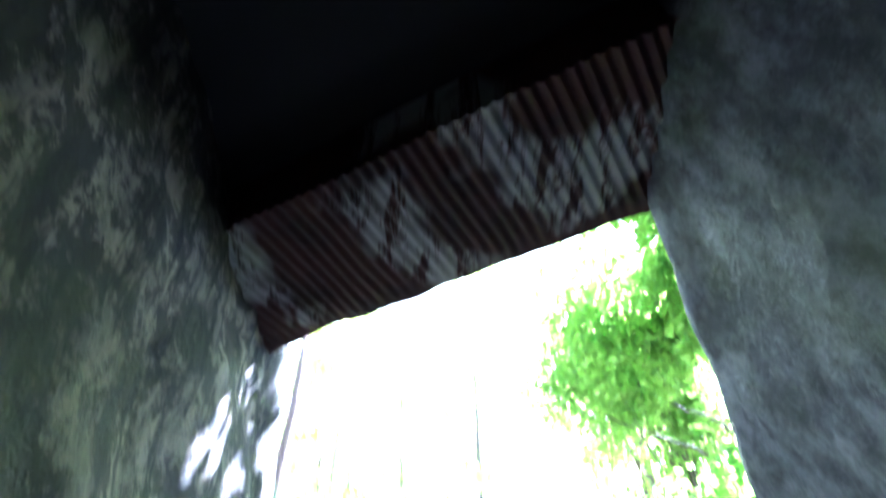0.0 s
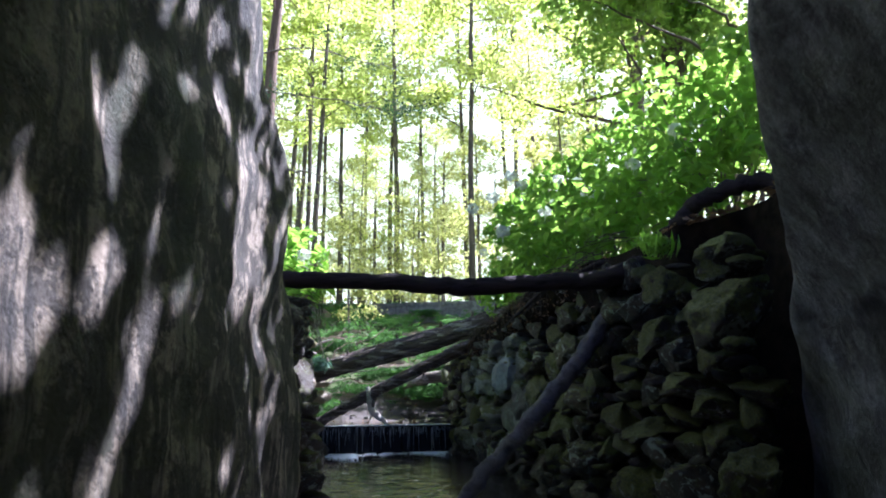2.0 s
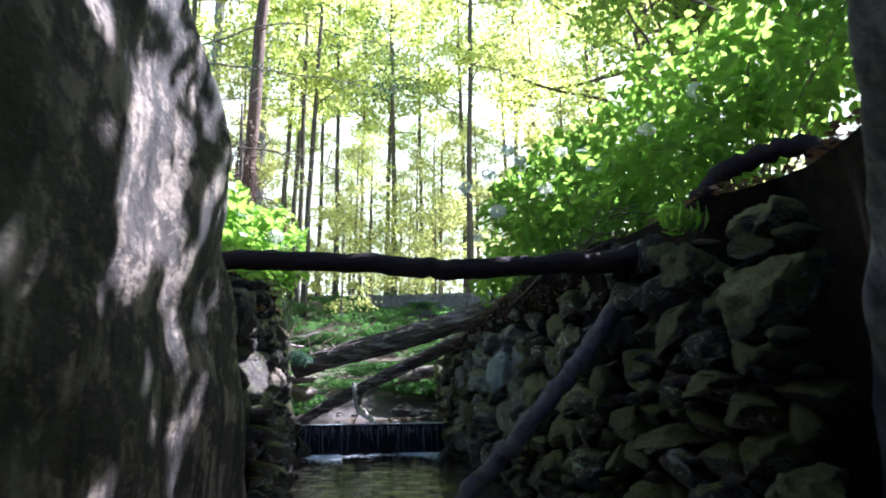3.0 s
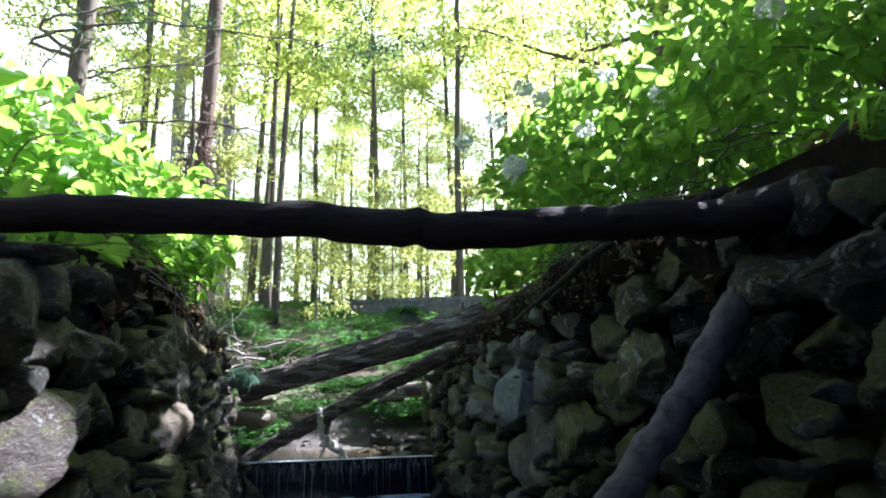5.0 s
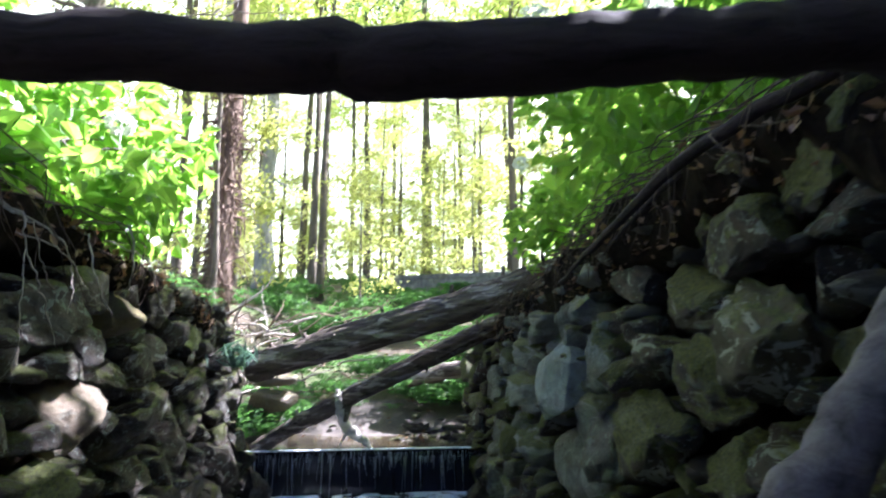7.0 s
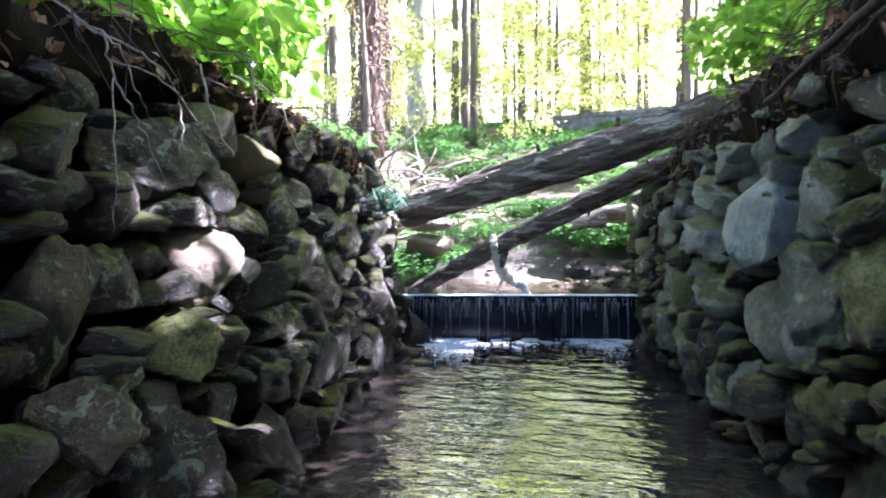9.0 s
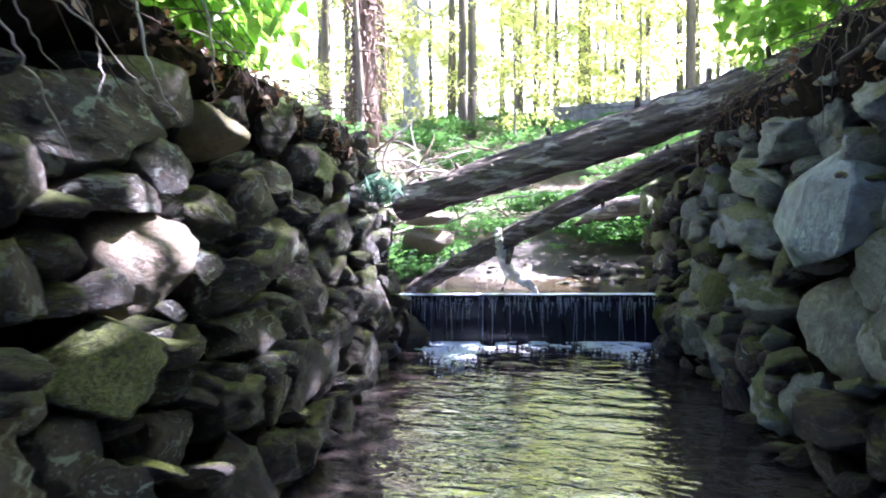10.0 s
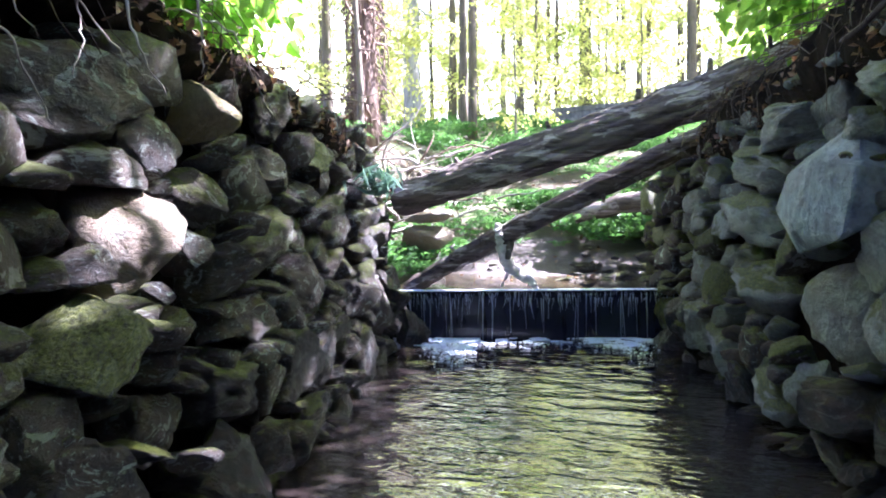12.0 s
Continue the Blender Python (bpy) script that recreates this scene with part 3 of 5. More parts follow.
log_thing("fallen_log", "large weathered grey fallen log lying across the stream", "log",
          [(-2.62, 14.95, 1.58), (-1.2, 14.85, 1.98), (0.6, 14.55, 2.47), (2.6, 13.9, 3.05)], [0.19, 0.2, 0.205, 0.21], LOG, 72, 0.03,
          [(0.42, (-0.2, 0, 1), 0.42, 0.035), (0.57, (0.1, -0.2, 1), 0.45, 0.04), (0.68, (0.1, 0, 1), 0.5, 0.04), (0.2, (-0.3, -0.3, 1), 0.36, 0.035),
           (0.1, (-0.5, -0.2, 1), 0.34, 0.05), (0.33, (0, -1, -0.4), 0.3, 0.03), (0.5, (0.2, -1, 0.1), 0.33, 0.035), (0.62, (0.3, -0.8, 0.5), 0.36, 0.03), (0.27, (0.1, -0.9, 0.4), 0.34, 0.03), (0.78, (-0.1, -0.3, 1), 0.46, 0.03), (0.15, (0.2, -1, -0.1), 0.3, 0.035)], 0.006, 5, ridges=0.16, steps=26)
log_thing("leaning_log", "thinner weathered log leaning from the weir to the bank", "log",
          [(-2.66, 15.3, 0.50), (-1.45, 15.2, 1.15), (0.7, 15.5, 2.2), (1.6, 15.6, 2.6)], [0.09, 0.118, 0.13, 0.14], LOG, 48, 0.03,
          [(0.2, (-0.2, -0.3, 1), 0.28, 0.03), (0.36, (0, -0.4, -1), 0.45, 0.05), (0.5, (0.2, -0.5, -1), 0.3, 0.03), (0.28, (0.2, -0.8, 0.6), 0.24, 0.02), (0.62, (-0.2, -0.6, 0.9), 0.26, 0.025)], 0.006, 8, ridges=0.16, steps=24)
log_thing("mossy_log", "short grey log lying on the far creek bank", "log", [(-0.9, 18.0, 1.35), (0.0, 17.9, 1.55), (1.3, 17.8, 1.7)], [0.12, 0.15, 0.14], LOG, 14, 0.05)
log_thing("crossing_pole", "dark bark-covered pole lying across the channel from bank to bank", "pole",
          [(-2.75, 7.65, 2.41), (-1.9, 7.75, 2.40), (-0.6, 7.85, 2.385), (0.2, 7.87, 2.33), (1.0, 7.9, 2.375), (1.8, 7.95, 2.44), (2.4, 7.95, 2.66), (2.9, 8.0, 3.0)],
          [0.075, 0.085, 0.09, 0.095, 0.09, 0.11, 0.14, 0.16], BAR, 20, 0.035, [(0.44, (0.1, -0.6, 0.7), 0.12, 0.035), (0.72, (0.5, -0.2, 0.6), 0.2, 0.03)], 0.008, 4)
log_thing("propped_branch", "smooth grey branch propped against the pole and wall", "branch",
          [(2.02, 8.12, 2.36), (1.76, 8.26, 1.9), (1.346, 8.14, 1.4), (0.86, 7.96, 0.9), (0.28, 7.75, 0.3), (-0.26, 7.54, -0.28)],
          [0.10, 0.095, 0.088, 0.085, 0.08, 0.07], PROP, 16, 0.03, [(0.42, (-0.2, -0.7, 0.2), 0.09, 0.035)], 0.012, 6)
log_thing("arching_root", "thick dark root arching over the leaf litter", "root",
          [(2.1, 8.1, 2.5), (2.5, 7.95, 2.9), (2.8, 7.7, 3.25), (3.3, 7.4, 3.36), (3.8, 7.1, 3.1)], [0.12, 0.11, 0.09, 0.09, 0.09], BAR, 14, 0.06)



def soil_edge(name, line, side, y0, y1, crest_at, drop, seed, label):
    """The ragged edge of the bank's soil, hanging over the wall's top stones, with dead leaves caught on it."""
    sect = ((-1.1, 0.22), (-0.7, 0.24), (-0.4, 0.22), (-0.18, 0.17), (-0.04, 0.09), (0.02, 0.0), (0.02, -0.5 * drop), (-0.02, -drop), (-0.14, -drop - 0.08), (-0.4, -drop - 0.12))
    ys = np.arange(y0, y1, 0.03)
    verts = []
    for y in ys:
        crest = crest_at(y)
        for d, h in sect:
            a = noise.fractal(Vector((y * 1.7, d * 2, h * 3 + seed)), 1.0, 2.0, 4)
            b = noise.fractal(Vector((y * 8.0, d * 9, h * 12 + 3 + seed)), 0.6, 2.0, 5)
            verts.append((line(y) + side * (d + 0.10 * a + 0.06 * b), y, crest + h + 0.08 * a + 0.06 * b))
    k = len(sect)
    rng = np.random.default_rng(44 + seed)
    n = int(150 * (y1 - y0))
    fallen = [np.array(verts[int(q)]) + (0, 0, 0.02) for q in rng.integers(0, len(ys), n) * k + rng.integers(1, 8, n)]
    fallen = np.array(fallen) + rng.normal(0, 0.02, (n, 3))
    v, f = leaves(fallen, rng.uniform(0.035, 0.09, n), 0.45, 0.6, False, 9)
    tagged(put("fallen_leaves", mesh_of("fallen_leaves", v, f, LEAF_DEAD)), "brown dead leaves caught on the soil edge", "leaf litter", kind="stuff")
    faces = [(i * k + j, i * k + j + 1, (i + 1) * k + j + 1, (i + 1) * k + j)[::side] for i in range(len(ys) - 1) for j in range(k - 1)]
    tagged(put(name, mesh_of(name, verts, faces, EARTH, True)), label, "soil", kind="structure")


soil_edge("soil_edge_left", left_line, 1, 8.2, 13.6, lambda y: float(np.interp(y, (8.2, 8.9, 9.6, 11.0, 13.6), (1.95, 2.18, 2.30, 2.27, 2.08))), 0.10, 0, "ragged dark soil edge overhanging the wall top")
soil_edge("soil_edge_right", right_line, -1, 8.35, 14.6, lambda y: right_top(y) - 0.06 - 0.5 * max(0, 1 - (y - 8.35) / 0.5), 0.24, 3, "dark soil and leaf litter slumping over the wall top")


def distance():
    """Glowing sheet added beyond the woods as bright haze and for the pool's reflections."""
    n = 40
    verts, faces = [], []
    for i in range(n + 1):
        w = radians(-52 + 94 * i / n)
        for z in (0.0, 130.0):
            verts.append((112 * math.sin(w), 112 * math.cos(w), z))
    faces = [(2 * i, 2 * i + 1, 2 * i + 3, 2 * i + 2) for i in range(n)]
    m = Mat("glowing_haze_sheet", 1.0)
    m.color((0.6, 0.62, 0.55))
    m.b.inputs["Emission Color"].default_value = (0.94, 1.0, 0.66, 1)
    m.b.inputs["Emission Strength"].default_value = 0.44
    tagged(put("backdrop", mesh_of("backdrop", verts, faces, m.m)), "glowing sheet added behind the woods as bright hazy distance", "backdrop", kind="structure")


distance()

# ---- woods and plants ----


def limb(rng, start, way, length, bend=0.25, steps=7):
    p, d = [np.array(start, float)], np.array(way, float)
    d /= np.linalg.norm(d)
    for _ in range(steps):
        d = d + rng.normal(0, bend, 3) * 0.4
        d /= np.linalg.norm(d)
        p.append(p[-1] + d * length / steps)
    return np.array(p)


def tree(name, label, height, radius, crown_from, spread, leaf_size, clumps, per_clump, bark, leaf, seed, limbs=14, lean=0.02, group="", droop=0.1, rise=(0.1, 0.6)):
    """A tapered, slightly crooked trunk, limbs, and a crown of leaf clumps round the limbs' ends."""
    rng = np.random.default_rng(seed)
    ob = thing(name, label, "tree", (0, 0, 0), group)
    top = rng.normal(0, lean * height, 2)
    pts = np.array([(top[0] * s ** 1.5 + rng.normal(0, radius * 0.25), top[1] * s ** 1.5 + rng.normal(0, radius * 0.25), height * s - 0.4) for s in np.linspace(0, 1, 14)])
    radii = [radius * 1.5, radius * 1.05, radius * 0.9, radius * 0.7, radius * 0.45, radius * 0.12]
    put("trunk", mesh_of("trunk", *tube(pts, radii, 12, 0.05, True, seed), bark, True), ob)
    cents = []
    for i in range(limbs):
        s = crown_from + (0.97 - crown_from) * (i + rng.random()) / limbs
        base = np.array([np.interp(s, np.linspace(0, 1, 14), pts[:, k]) for k in range(3)])
        w = rng.uniform(0, 2 * math.pi)
        ln = spread * (1.15 - 0.75 * (s - crown_from) / (1 - crown_from)) * rng.uniform(0.7, 1.2)
        p = limb(rng, base, (math.cos(w), math.sin(w), rng.uniform(*rise)), ln)
        put("limb", mesh_of("limb", *tube(p, [radius * 0.32 * (1.2 - s * 0.6), radius * 0.05], 5, 0.05, False, seed + i), bark, True), ob)
        for k in range(clumps // limbs):
            u = rng.uniform(0.25, 1.05)
            c = np.array([np.interp(u, np.linspace(0, 1, len(p)), p[:, q]) for q in range(3)])
            cents.append(c + rng.normal(0, 0.13 * spread, 3) * (1, 1, 0.6))
    cents = np.array(cents)
    c = np.repeat(cents, per_clump, 0) + rng.normal(0, 1, (len(cents) * per_clump, 3)) * np.array((0.42, 0.42, 0.2)) * (0.35 + 0.12 * spread)
    c[:, 2] -= droop * np.abs(rng.normal(0, 1, len(c)))
    crown = put("crown", mesh_of("crown", *leaves(c, rng.uniform(0.6, 1.25, len(c)) * leaf_size, 0.45, 0.6, False, seed), leaf), ob)
    tagged(crown, kind="stuff")
    return ob


def plant_at(proto, x, y, turn=0.0, size=1.0, sink=0.0):
    return copy_thing(proto, pose(x, y, ground_height(x, y) - sink, 0, 0, turn) @ Matrix.Diagonal((size, size, size, 1)))


def place(ob, x, y, turn=0.0, size=1.0):
    ob.matrix_basis = pose(x, y, ground_height(x, y), 0, 0, turn) @ Matrix.Diagonal((size, size, size, 1))


slim = tree("tree", "tall slender forest tree with a high green crown", 19, 0.095, 0.42, 2.9, 0.2, 112, 42, TRUNK, LEAF_TREE, 11, 16, group="forest trees")
broad = tree("tree", "tall broadleaf forest tree with spreading sunlit crown", 17, 0.17, 0.3, 4.4, 0.2, 150, 44, TRUNK, LEAF_TREE, 23, 20, group="forest trees")
airy = tree("tree", "slim woodland tree with light yellow-green foliage", 13, 0.11, 0.25, 2.6, 0.18, 98, 36, TRUNK, LEAF_SAPLING, 31, 14, group="forest trees")
sapling = tree("sapling", "young understorey tree with bright yellow-green leaves", 5.5, 0.035, 0.18, 1.7, 0.15, 60, 26, TWIG, LEAF_SAPLING, 47, 12, group="understorey saplings", rise=(0.0, 0.35))
canopy = tree("tree", "large broadleaf tree added for shade, with dense dappling crown", 16, 0.28, 0.34, 4.6, 0.23, 110, 72, TRUNK, LEAF_TREE, 53, 22, group="forest trees")

place(slim, -5.1, 47, 0, 1.3)
for x, y, turn, size in ((-2.5, 43.5, 70, 1.3), (-6.6, 46, 140, 1.25), (1.8, 32, 200, 1.1), (-5.6, 30.5, 250, 0.95), (-6.1, 31.2, 20, 0.9), (-9, 40, 300, 1.3), (2.5, 50, 90, 1.4), (5.5, 42, 160, 1.2), (9, 36, 40, 1.1), (-13, 34, 10, 1.2),
                         (-17, 45, 210, 1.3), (13, 50, 330, 1.3), (-1, 58, 45, 1.4), (-10, 58, 15, 1.4), (7, 60, 75, 1.4), (17, 42, 95, 1.2), (-10.5, 29, 130, 1.1), (-3.6, 53, 200, 1.4), (-7.7, 37, 310, 1.1)):
    plant_at(slim, x, y, turn, size)
place(broad, 11.5, 27, 30)
for x, y, turn, size in ((-12, 26, 80, 0.9), (-15, 14, 190, 1), (-11, 4, 250, 1), (14, 30, 310, 1), (12, -6, 15, 1), (-10, -10, 60, 1), (3, -16, 120, 1), (-4, -18, 170, 1), (20, 12, 220, 1), (22, 26, 280, 1.1),
                         (-22, 30, 25, 1.1), (0, 68, 0, 1.2), (-14, 66, 130, 1.2), (14, 66, 200, 1.2), (-24, 55, 280, 1.2), (26, 50, 100, 1.2), (-3.5, 38, 66, 0.6)):
    plant_at(broad, x, y, turn, size)
place(airy, 4.2, 27, 10)
for x, y, turn, size in ((-7.6, 27, 80, 0.9), (0.5, 38, 150, 0.9), (-4, 35, 210, 0.7), (3, 44, 30, 1), (-9, 33, 300, 0.9), (6.5, 33, 250, 1), (-1.2, 50, 100, 1), (-7.5, 52, 0, 1), (5, 53, 200, 1), (-12, 46, 120, 1), (9, 46, 280, 1), (-3, 62, 60, 1.1), (4, 66, 90, 1.1),
                         (-8, 64, 10, 1.2), (10, 56, 140, 1.2)):
    plant_at(airy, x, y, turn, size)
place(sapling, -3.6, 28, 0)
rng = np.random.default_rng(91)
for i in range(44):
    y = rng.uniform(25, 56)
    x = rng.uniform(-0.35, 0.35) * y - 1.5
    if y < 31 and -3.5 < x < 2.5:
        continue
    plant_at(sapling, x, y, rng.uniform(0, 360), rng.uniform(0.6, 1.35))
# large trees added round the channel for the shade of their crowns
place(canopy, 13.5, 8.0, 0, 0.95)
for x, y, turn, size in ((5.8, 18.6, 120, 0.9), (10.8, 2.0, 240, 0.95), (12.5, 17, 60, 1.05), (-9.5, 9.5, 200, 0.85)):
    plant_at(canopy, x, y, turn, size)


# gaps cut in the crowns over the channel for chosen sunlit spots: spot and radius
SUN_GAPS = [(-1.29, 4.95, 2.34, 0.24), (-1.30, 5.08, 2.68, 0.18), (-1.28, 4.95, 2.0, 0.16), (-1.29, 5.3, 2.2, 0.14), (-1.27, 5.6, 1.75, 0.07), (-1.27, 5.45, 1.95, 0.08), (-1.26, 3.56, 1.38, 0.12), (-1.27, 3.27, 1.66, 0.10),
            (-1.25, 4.75, 0.84, 0.07), (-1.25, 3.35, 1.02, 0.11), (-1.29, 3.37, 2.42, 0.08), (-1.31, 4.43, 2.88, 0.1), (-1.33, 5.2, 3.5, 0.13), (-1.27, 3.7, 1.52, 0.07), (-1.27, 3.97, 1.68, 0.07),
            (-1.26, 2.8, 1.48, 0.14), (-1.27, 2.75, 1.66, 0.12), (-1.27, 2.98, 1.6, 0.08), (-1.3, 3.5, 2.58, 0.07), (-1.35, 5.7, 4.2, 0.2), (-1.34, 5.0, 3.9, 0.14), (-1.26, 5.75, 1.2, 0.06),
            (-1.74, 9.77, 1.30, 0.22), (-1.76, 9.95, 1.26, 0.16), (-1.80, 10.0, 1.45, 0.07), (-1.73, 9.45, 1.73, 0.06), (-1.94, 10.46, 1.83, 0.12), (-1.64, 9.45, 1.03, 0.03), (-1.66, 9.66, 0.85, 0.025),
            (-1.72, 9.35, 1.75, 0.04), (-1.63, 9.31, 1.18, 0.03), (-1.27, 7.22, 1.44, 0.16), (-1.33, 7.28, 1.78, 0.06), (-1.45, 8.0, 1.3, 0.05), (-1.8, 11.0, 0.95, 0.05), (-1.9, 11.6, 1.7, 0.06),
            (2.0, 10.2, 4.2, 0.4), (2.7, 9.0, 4.6, 0.45), (1.4, 11.4, 4.4, 0.4), (3.2, 8.4, 4.9, 0.4), (2.3, 12.2, 5.2, 0.5), (0.9, 11.2, 4.0, 0.3), (3.4, 10.6, 5.3, 0.5), (2.4, 8.4, 4.0, 0.5), (3.0, 9.6, 5.0, 0.6), (2.0, 9.4, 3.8, 0.4), (1.8, 12.6, 4.6, 0.4),
            (-2.6, 9.2, 3.3, 0.45), (-2.2, 9.8, 2.8, 0.35), (-2.7, 10.6, 3.5, 0.45), (-2.3, 11.2, 2.8, 0.3), (-2.9, 8.6, 3.2, 0.4), (-3.2, 9.6, 3.9, 0.5)]
gap_rng = np.random.default_rng(404)
SUN_GAPS += [(-1.27, gap_rng.uniform(2.4, 6.4), gap_rng.uniform(0.3, 3.6), gap_rng.uniform(0.02, 0.07)) for _ in range(80)]
SUN_GAPS += [(-1.2 - 0.19 * (y - 6.1) + 0.2, y, gap_rng.uniform(1.0, 2.1), gap_rng.uniform(0.02, 0.05)) for y in gap_rng.uniform(7.3, 13.5, 14)]


def sun_gaps(points, least=0.0):
    """True for the points that leave the gaps of at least that radius free."""
    rng = np.random.default_rng(5)
    way = np.array(SUN_WAY)
    keep = np.ones(len(points), bool)
    for x, y, z, r in SUN_GAPS:
        if r < least:
            continue
        off = points - np.array((x, y, z))
        away = np.linalg.norm(off - (off @ way)[:, None] * way, axis=1)
        keep &= away > r * 1.1 + rng.uniform(0.01, 0.07, len(points))
    return keep


def overhanging_tree(x0, y0, xs, ys, zs, limbs, label, seed, clumps=8, tight=0.23, per=62, size=0.14):
    """A low bank tree added as shade caster; its leafy limbs dapple what lies below."""
    rng = np.random.default_rng(seed)
    base = np.array((x0, y0, ground_height(x0, y0)))
    ob = thing("overhanging_tree", label, "tree", base)
    trunk = spline([(x0, y0, base[2] - 0.3), (x0 - 0.1, y0 - 0.1, 6.2), (x0 - 0.3, y0 - 0.3, 9.4), (x0 - 0.5, y0 - 0.4, 12.2)], 5, 0.02, 4) - base
    put("trunk", mesh_of("trunk", *tube(trunk, [0.16, 0.13, 0.1, 0.04], 12, 0.05, True, 3), TRUNK, True), ob)
    cents = []
    for i in range(limbs):
        for _ in range(14):
            s = trunk[rng.integers(5, len(trunk) - 2)]
            tip = np.array((rng.uniform(*xs), rng.uniform(*ys), rng.uniform(*zs))) - base
            p = spline([s, (s + tip) / 2 + np.array((0, 0, rng.uniform(0.1, 0.5))), tip], 7, 0.03, i)
            if sun_gaps(p + base, 0.13).all():
                break
        put("limb", mesh_of("limb", *tube(p, [0.045, 0.025, 0.008], 6, 0.06, False, i), TRUNK, True), ob)
        for k in range(clumps):
            cents.append(p[rng.integers(5, len(p))] + rng.normal(0, 0.38, 3) * (1, 1, 0.6))
    cents = np.array(cents)
    c = np.repeat(cents, per, 0) + rng.normal(0, 1, (len(cents) * per, 3)) * (tight, tight, tight * 0.55)
    c = c[sun_gaps(c + base)]
    crown = put("crown", mesh_of("crown", *leaves(c, rng.uniform(0.6, 1.3, len(c)) * size, 0.5, 0.65, True, 9), LEAF_OVER), ob)
    tagged(crown, kind="stuff")


overhanging_tree(5.9, 5.4, (1.7, 6.4), (4.2, 9.9), (8.0, 9.4), 84, "low broadleaf tree leaning over the stream beside the bridge, limbs placed for dapples", 65, 12, 0.36, 60, 0.17)
overhanging_tree(5.4, 14.2, (3.0, 5.4), (10.8, 15.0), (10.0, 11.4), 34, "leaning broadleaf tree added to shade the stone channel from above", 66, 10, 0.36)
overhanging_tree(5.9, 11.4, (2.1, 4.5), (9.6, 12.8), (8.0, 9.4), 20, "slender broadleaf tree added to shade the channel", 67, 10, 0.34)


def far_woods():
    rng = np.random.default_rng(17)
    n = 7000
    a = rng.uniform(-1.1, 1.1, n)
    d = rng.uniform(62, 95, n)
    x, y = d * np.sin(a), d * np.cos(a)
    clump = np.array([noise.fractal(Vector((p * 7, q * 0.08, 1)), 1.0, 2.0, 3) for p, q in zip(a, d)])
    z = 8 + rng.random(n) ** 1.3 * 17 * (0.75 + 0.5 * clump)
    c = np.stack((x, y, z), 1)
    ob = put("far_woods", mesh_of("far_woods", *leaves(c, rng.uniform(0.5, 1.1, n), 0.3, 0.7, False, 5), LEAF_SAPLING))
    tagged(ob, "hazy distant sunlit woods behind the trunks", "woods", kind="stuff")


far_woods()


def bush(name, label, centres, count, leaf, size, flowers, root, seed, group, lift=0.0):
    """Woody stems, large ovate leaves in tiers, and round white flower heads."""
    rng = np.random.default_rng(seed)
    base = np.array((*root, ground_height(*root) - 0.05))
    ob = thing(name, label, "bush", base, group)
    cs, ways = [], []
    per = count // sum(1 for _ in centres)
    for cx, cy, cz, rx, ry, rz in centres:
        c0 = np.array((cx, cy, cz))
        for k in range(9):
            d = rng.normal(0, 1, 3)
            d /= np.linalg.norm(d)
            tip = c0 + d * np.array((rx, ry, rz)) * 0.85
            mid = (base + tip) / 2 + np.array((0, 0, 0.35)) + rng.normal(0, 0.1, 3)
            v, f = tube(spline([base + rng.normal(0, 0.12, 3) * (1, 1, 0), mid, tip], 5) - base, [0.016, 0.009, 0.004], 5, 0.0, False, k)
            put("stem", mesh_of("stem", v, f, TWIG, True), ob)
        d = rng.normal(0, 1, (per, 3))
        d /= np.linalg.norm(d, axis=1)[:, None]
        r = rng.random(per) ** 0.38
        p = c0 + d * r[:, None] * np.array((rx, ry, rz))
        bumpy = np.array([noise.fractal(Vector(q * 1.1 + seed), 1.0, 2.0, 2) for q in p])
        keep = bumpy > -0.22
        cs.append(p[keep])
        ways.append(d[keep] * 0.8 + np.array((0, 0, -0.35)))
    cs, ways = np.vstack(cs), np.vstack(ways)
    fol = put("foliage", mesh_of("foliage", *leaves(cs - base, rng.uniform(0.55, 1.2, len(cs)) * size, 0.5, 0.75, True, seed, ways), leaf), ob)
    tagged(fol, kind="stuff")
    for fx, fy, fz, fr in flowers:
        n = 90
        d = rng.normal(0, 1, (n, 3))
        d /= np.linalg.norm(d, axis=1)[:, None]
        p = d * fr * np.array((1, 1, 0.75)) * rng.uniform(0.8, 1.0, (n, 1))
        v1, f1 = leaves(p, np.full(n, fr * 0.55), 0.1, 0.9, False, seed)
        v2, f2 = tube([(0, 0, -fr * 1.5), (0, 0, 0)], [0.006, 0.006], 5)
        head = put("flower_head", mesh_of("flower_head", *join([(v1, f1), (v2, f2)]), PETAL), ob, Matrix.Translation(Vector((fx, fy, fz)) - Vector(base)))
        tagged(head, "round white flower head")
    return ob


bush("hydrangea_bush", "large green hydrangea bush with white flower heads on the bank",
     [(1.75, 11.6, 3.7, 1.0, 1.2, 1.0), (2.6, 10.2, 3.7, 1.2, 1.2, 0.9), (2.5, 12.4, 4.6, 1.2, 1.2, 0.9), (3.4, 11.2, 4.8, 1.3, 1.3, 0.9)], 3900, LEAF_BUSH, 0.17,
     [(0.85, 11.0, 4.25, 0.11), (1.15, 11.0, 4.62, 0.10), (1.3, 10.8, 4.4, 0.09), (0.55, 11.3, 4.15, 0.10), (0.92, 10.3, 3.52, 0.11), (1.5, 10.0, 3.75, 0.09), (2.05, 9.6, 3.9, 0.1), (1.0, 11.0, 3.7, 0.09), (1.7, 9.9, 4.2, 0.08)],
     (2.7, 11.4), 3, "hydrangea bushes")
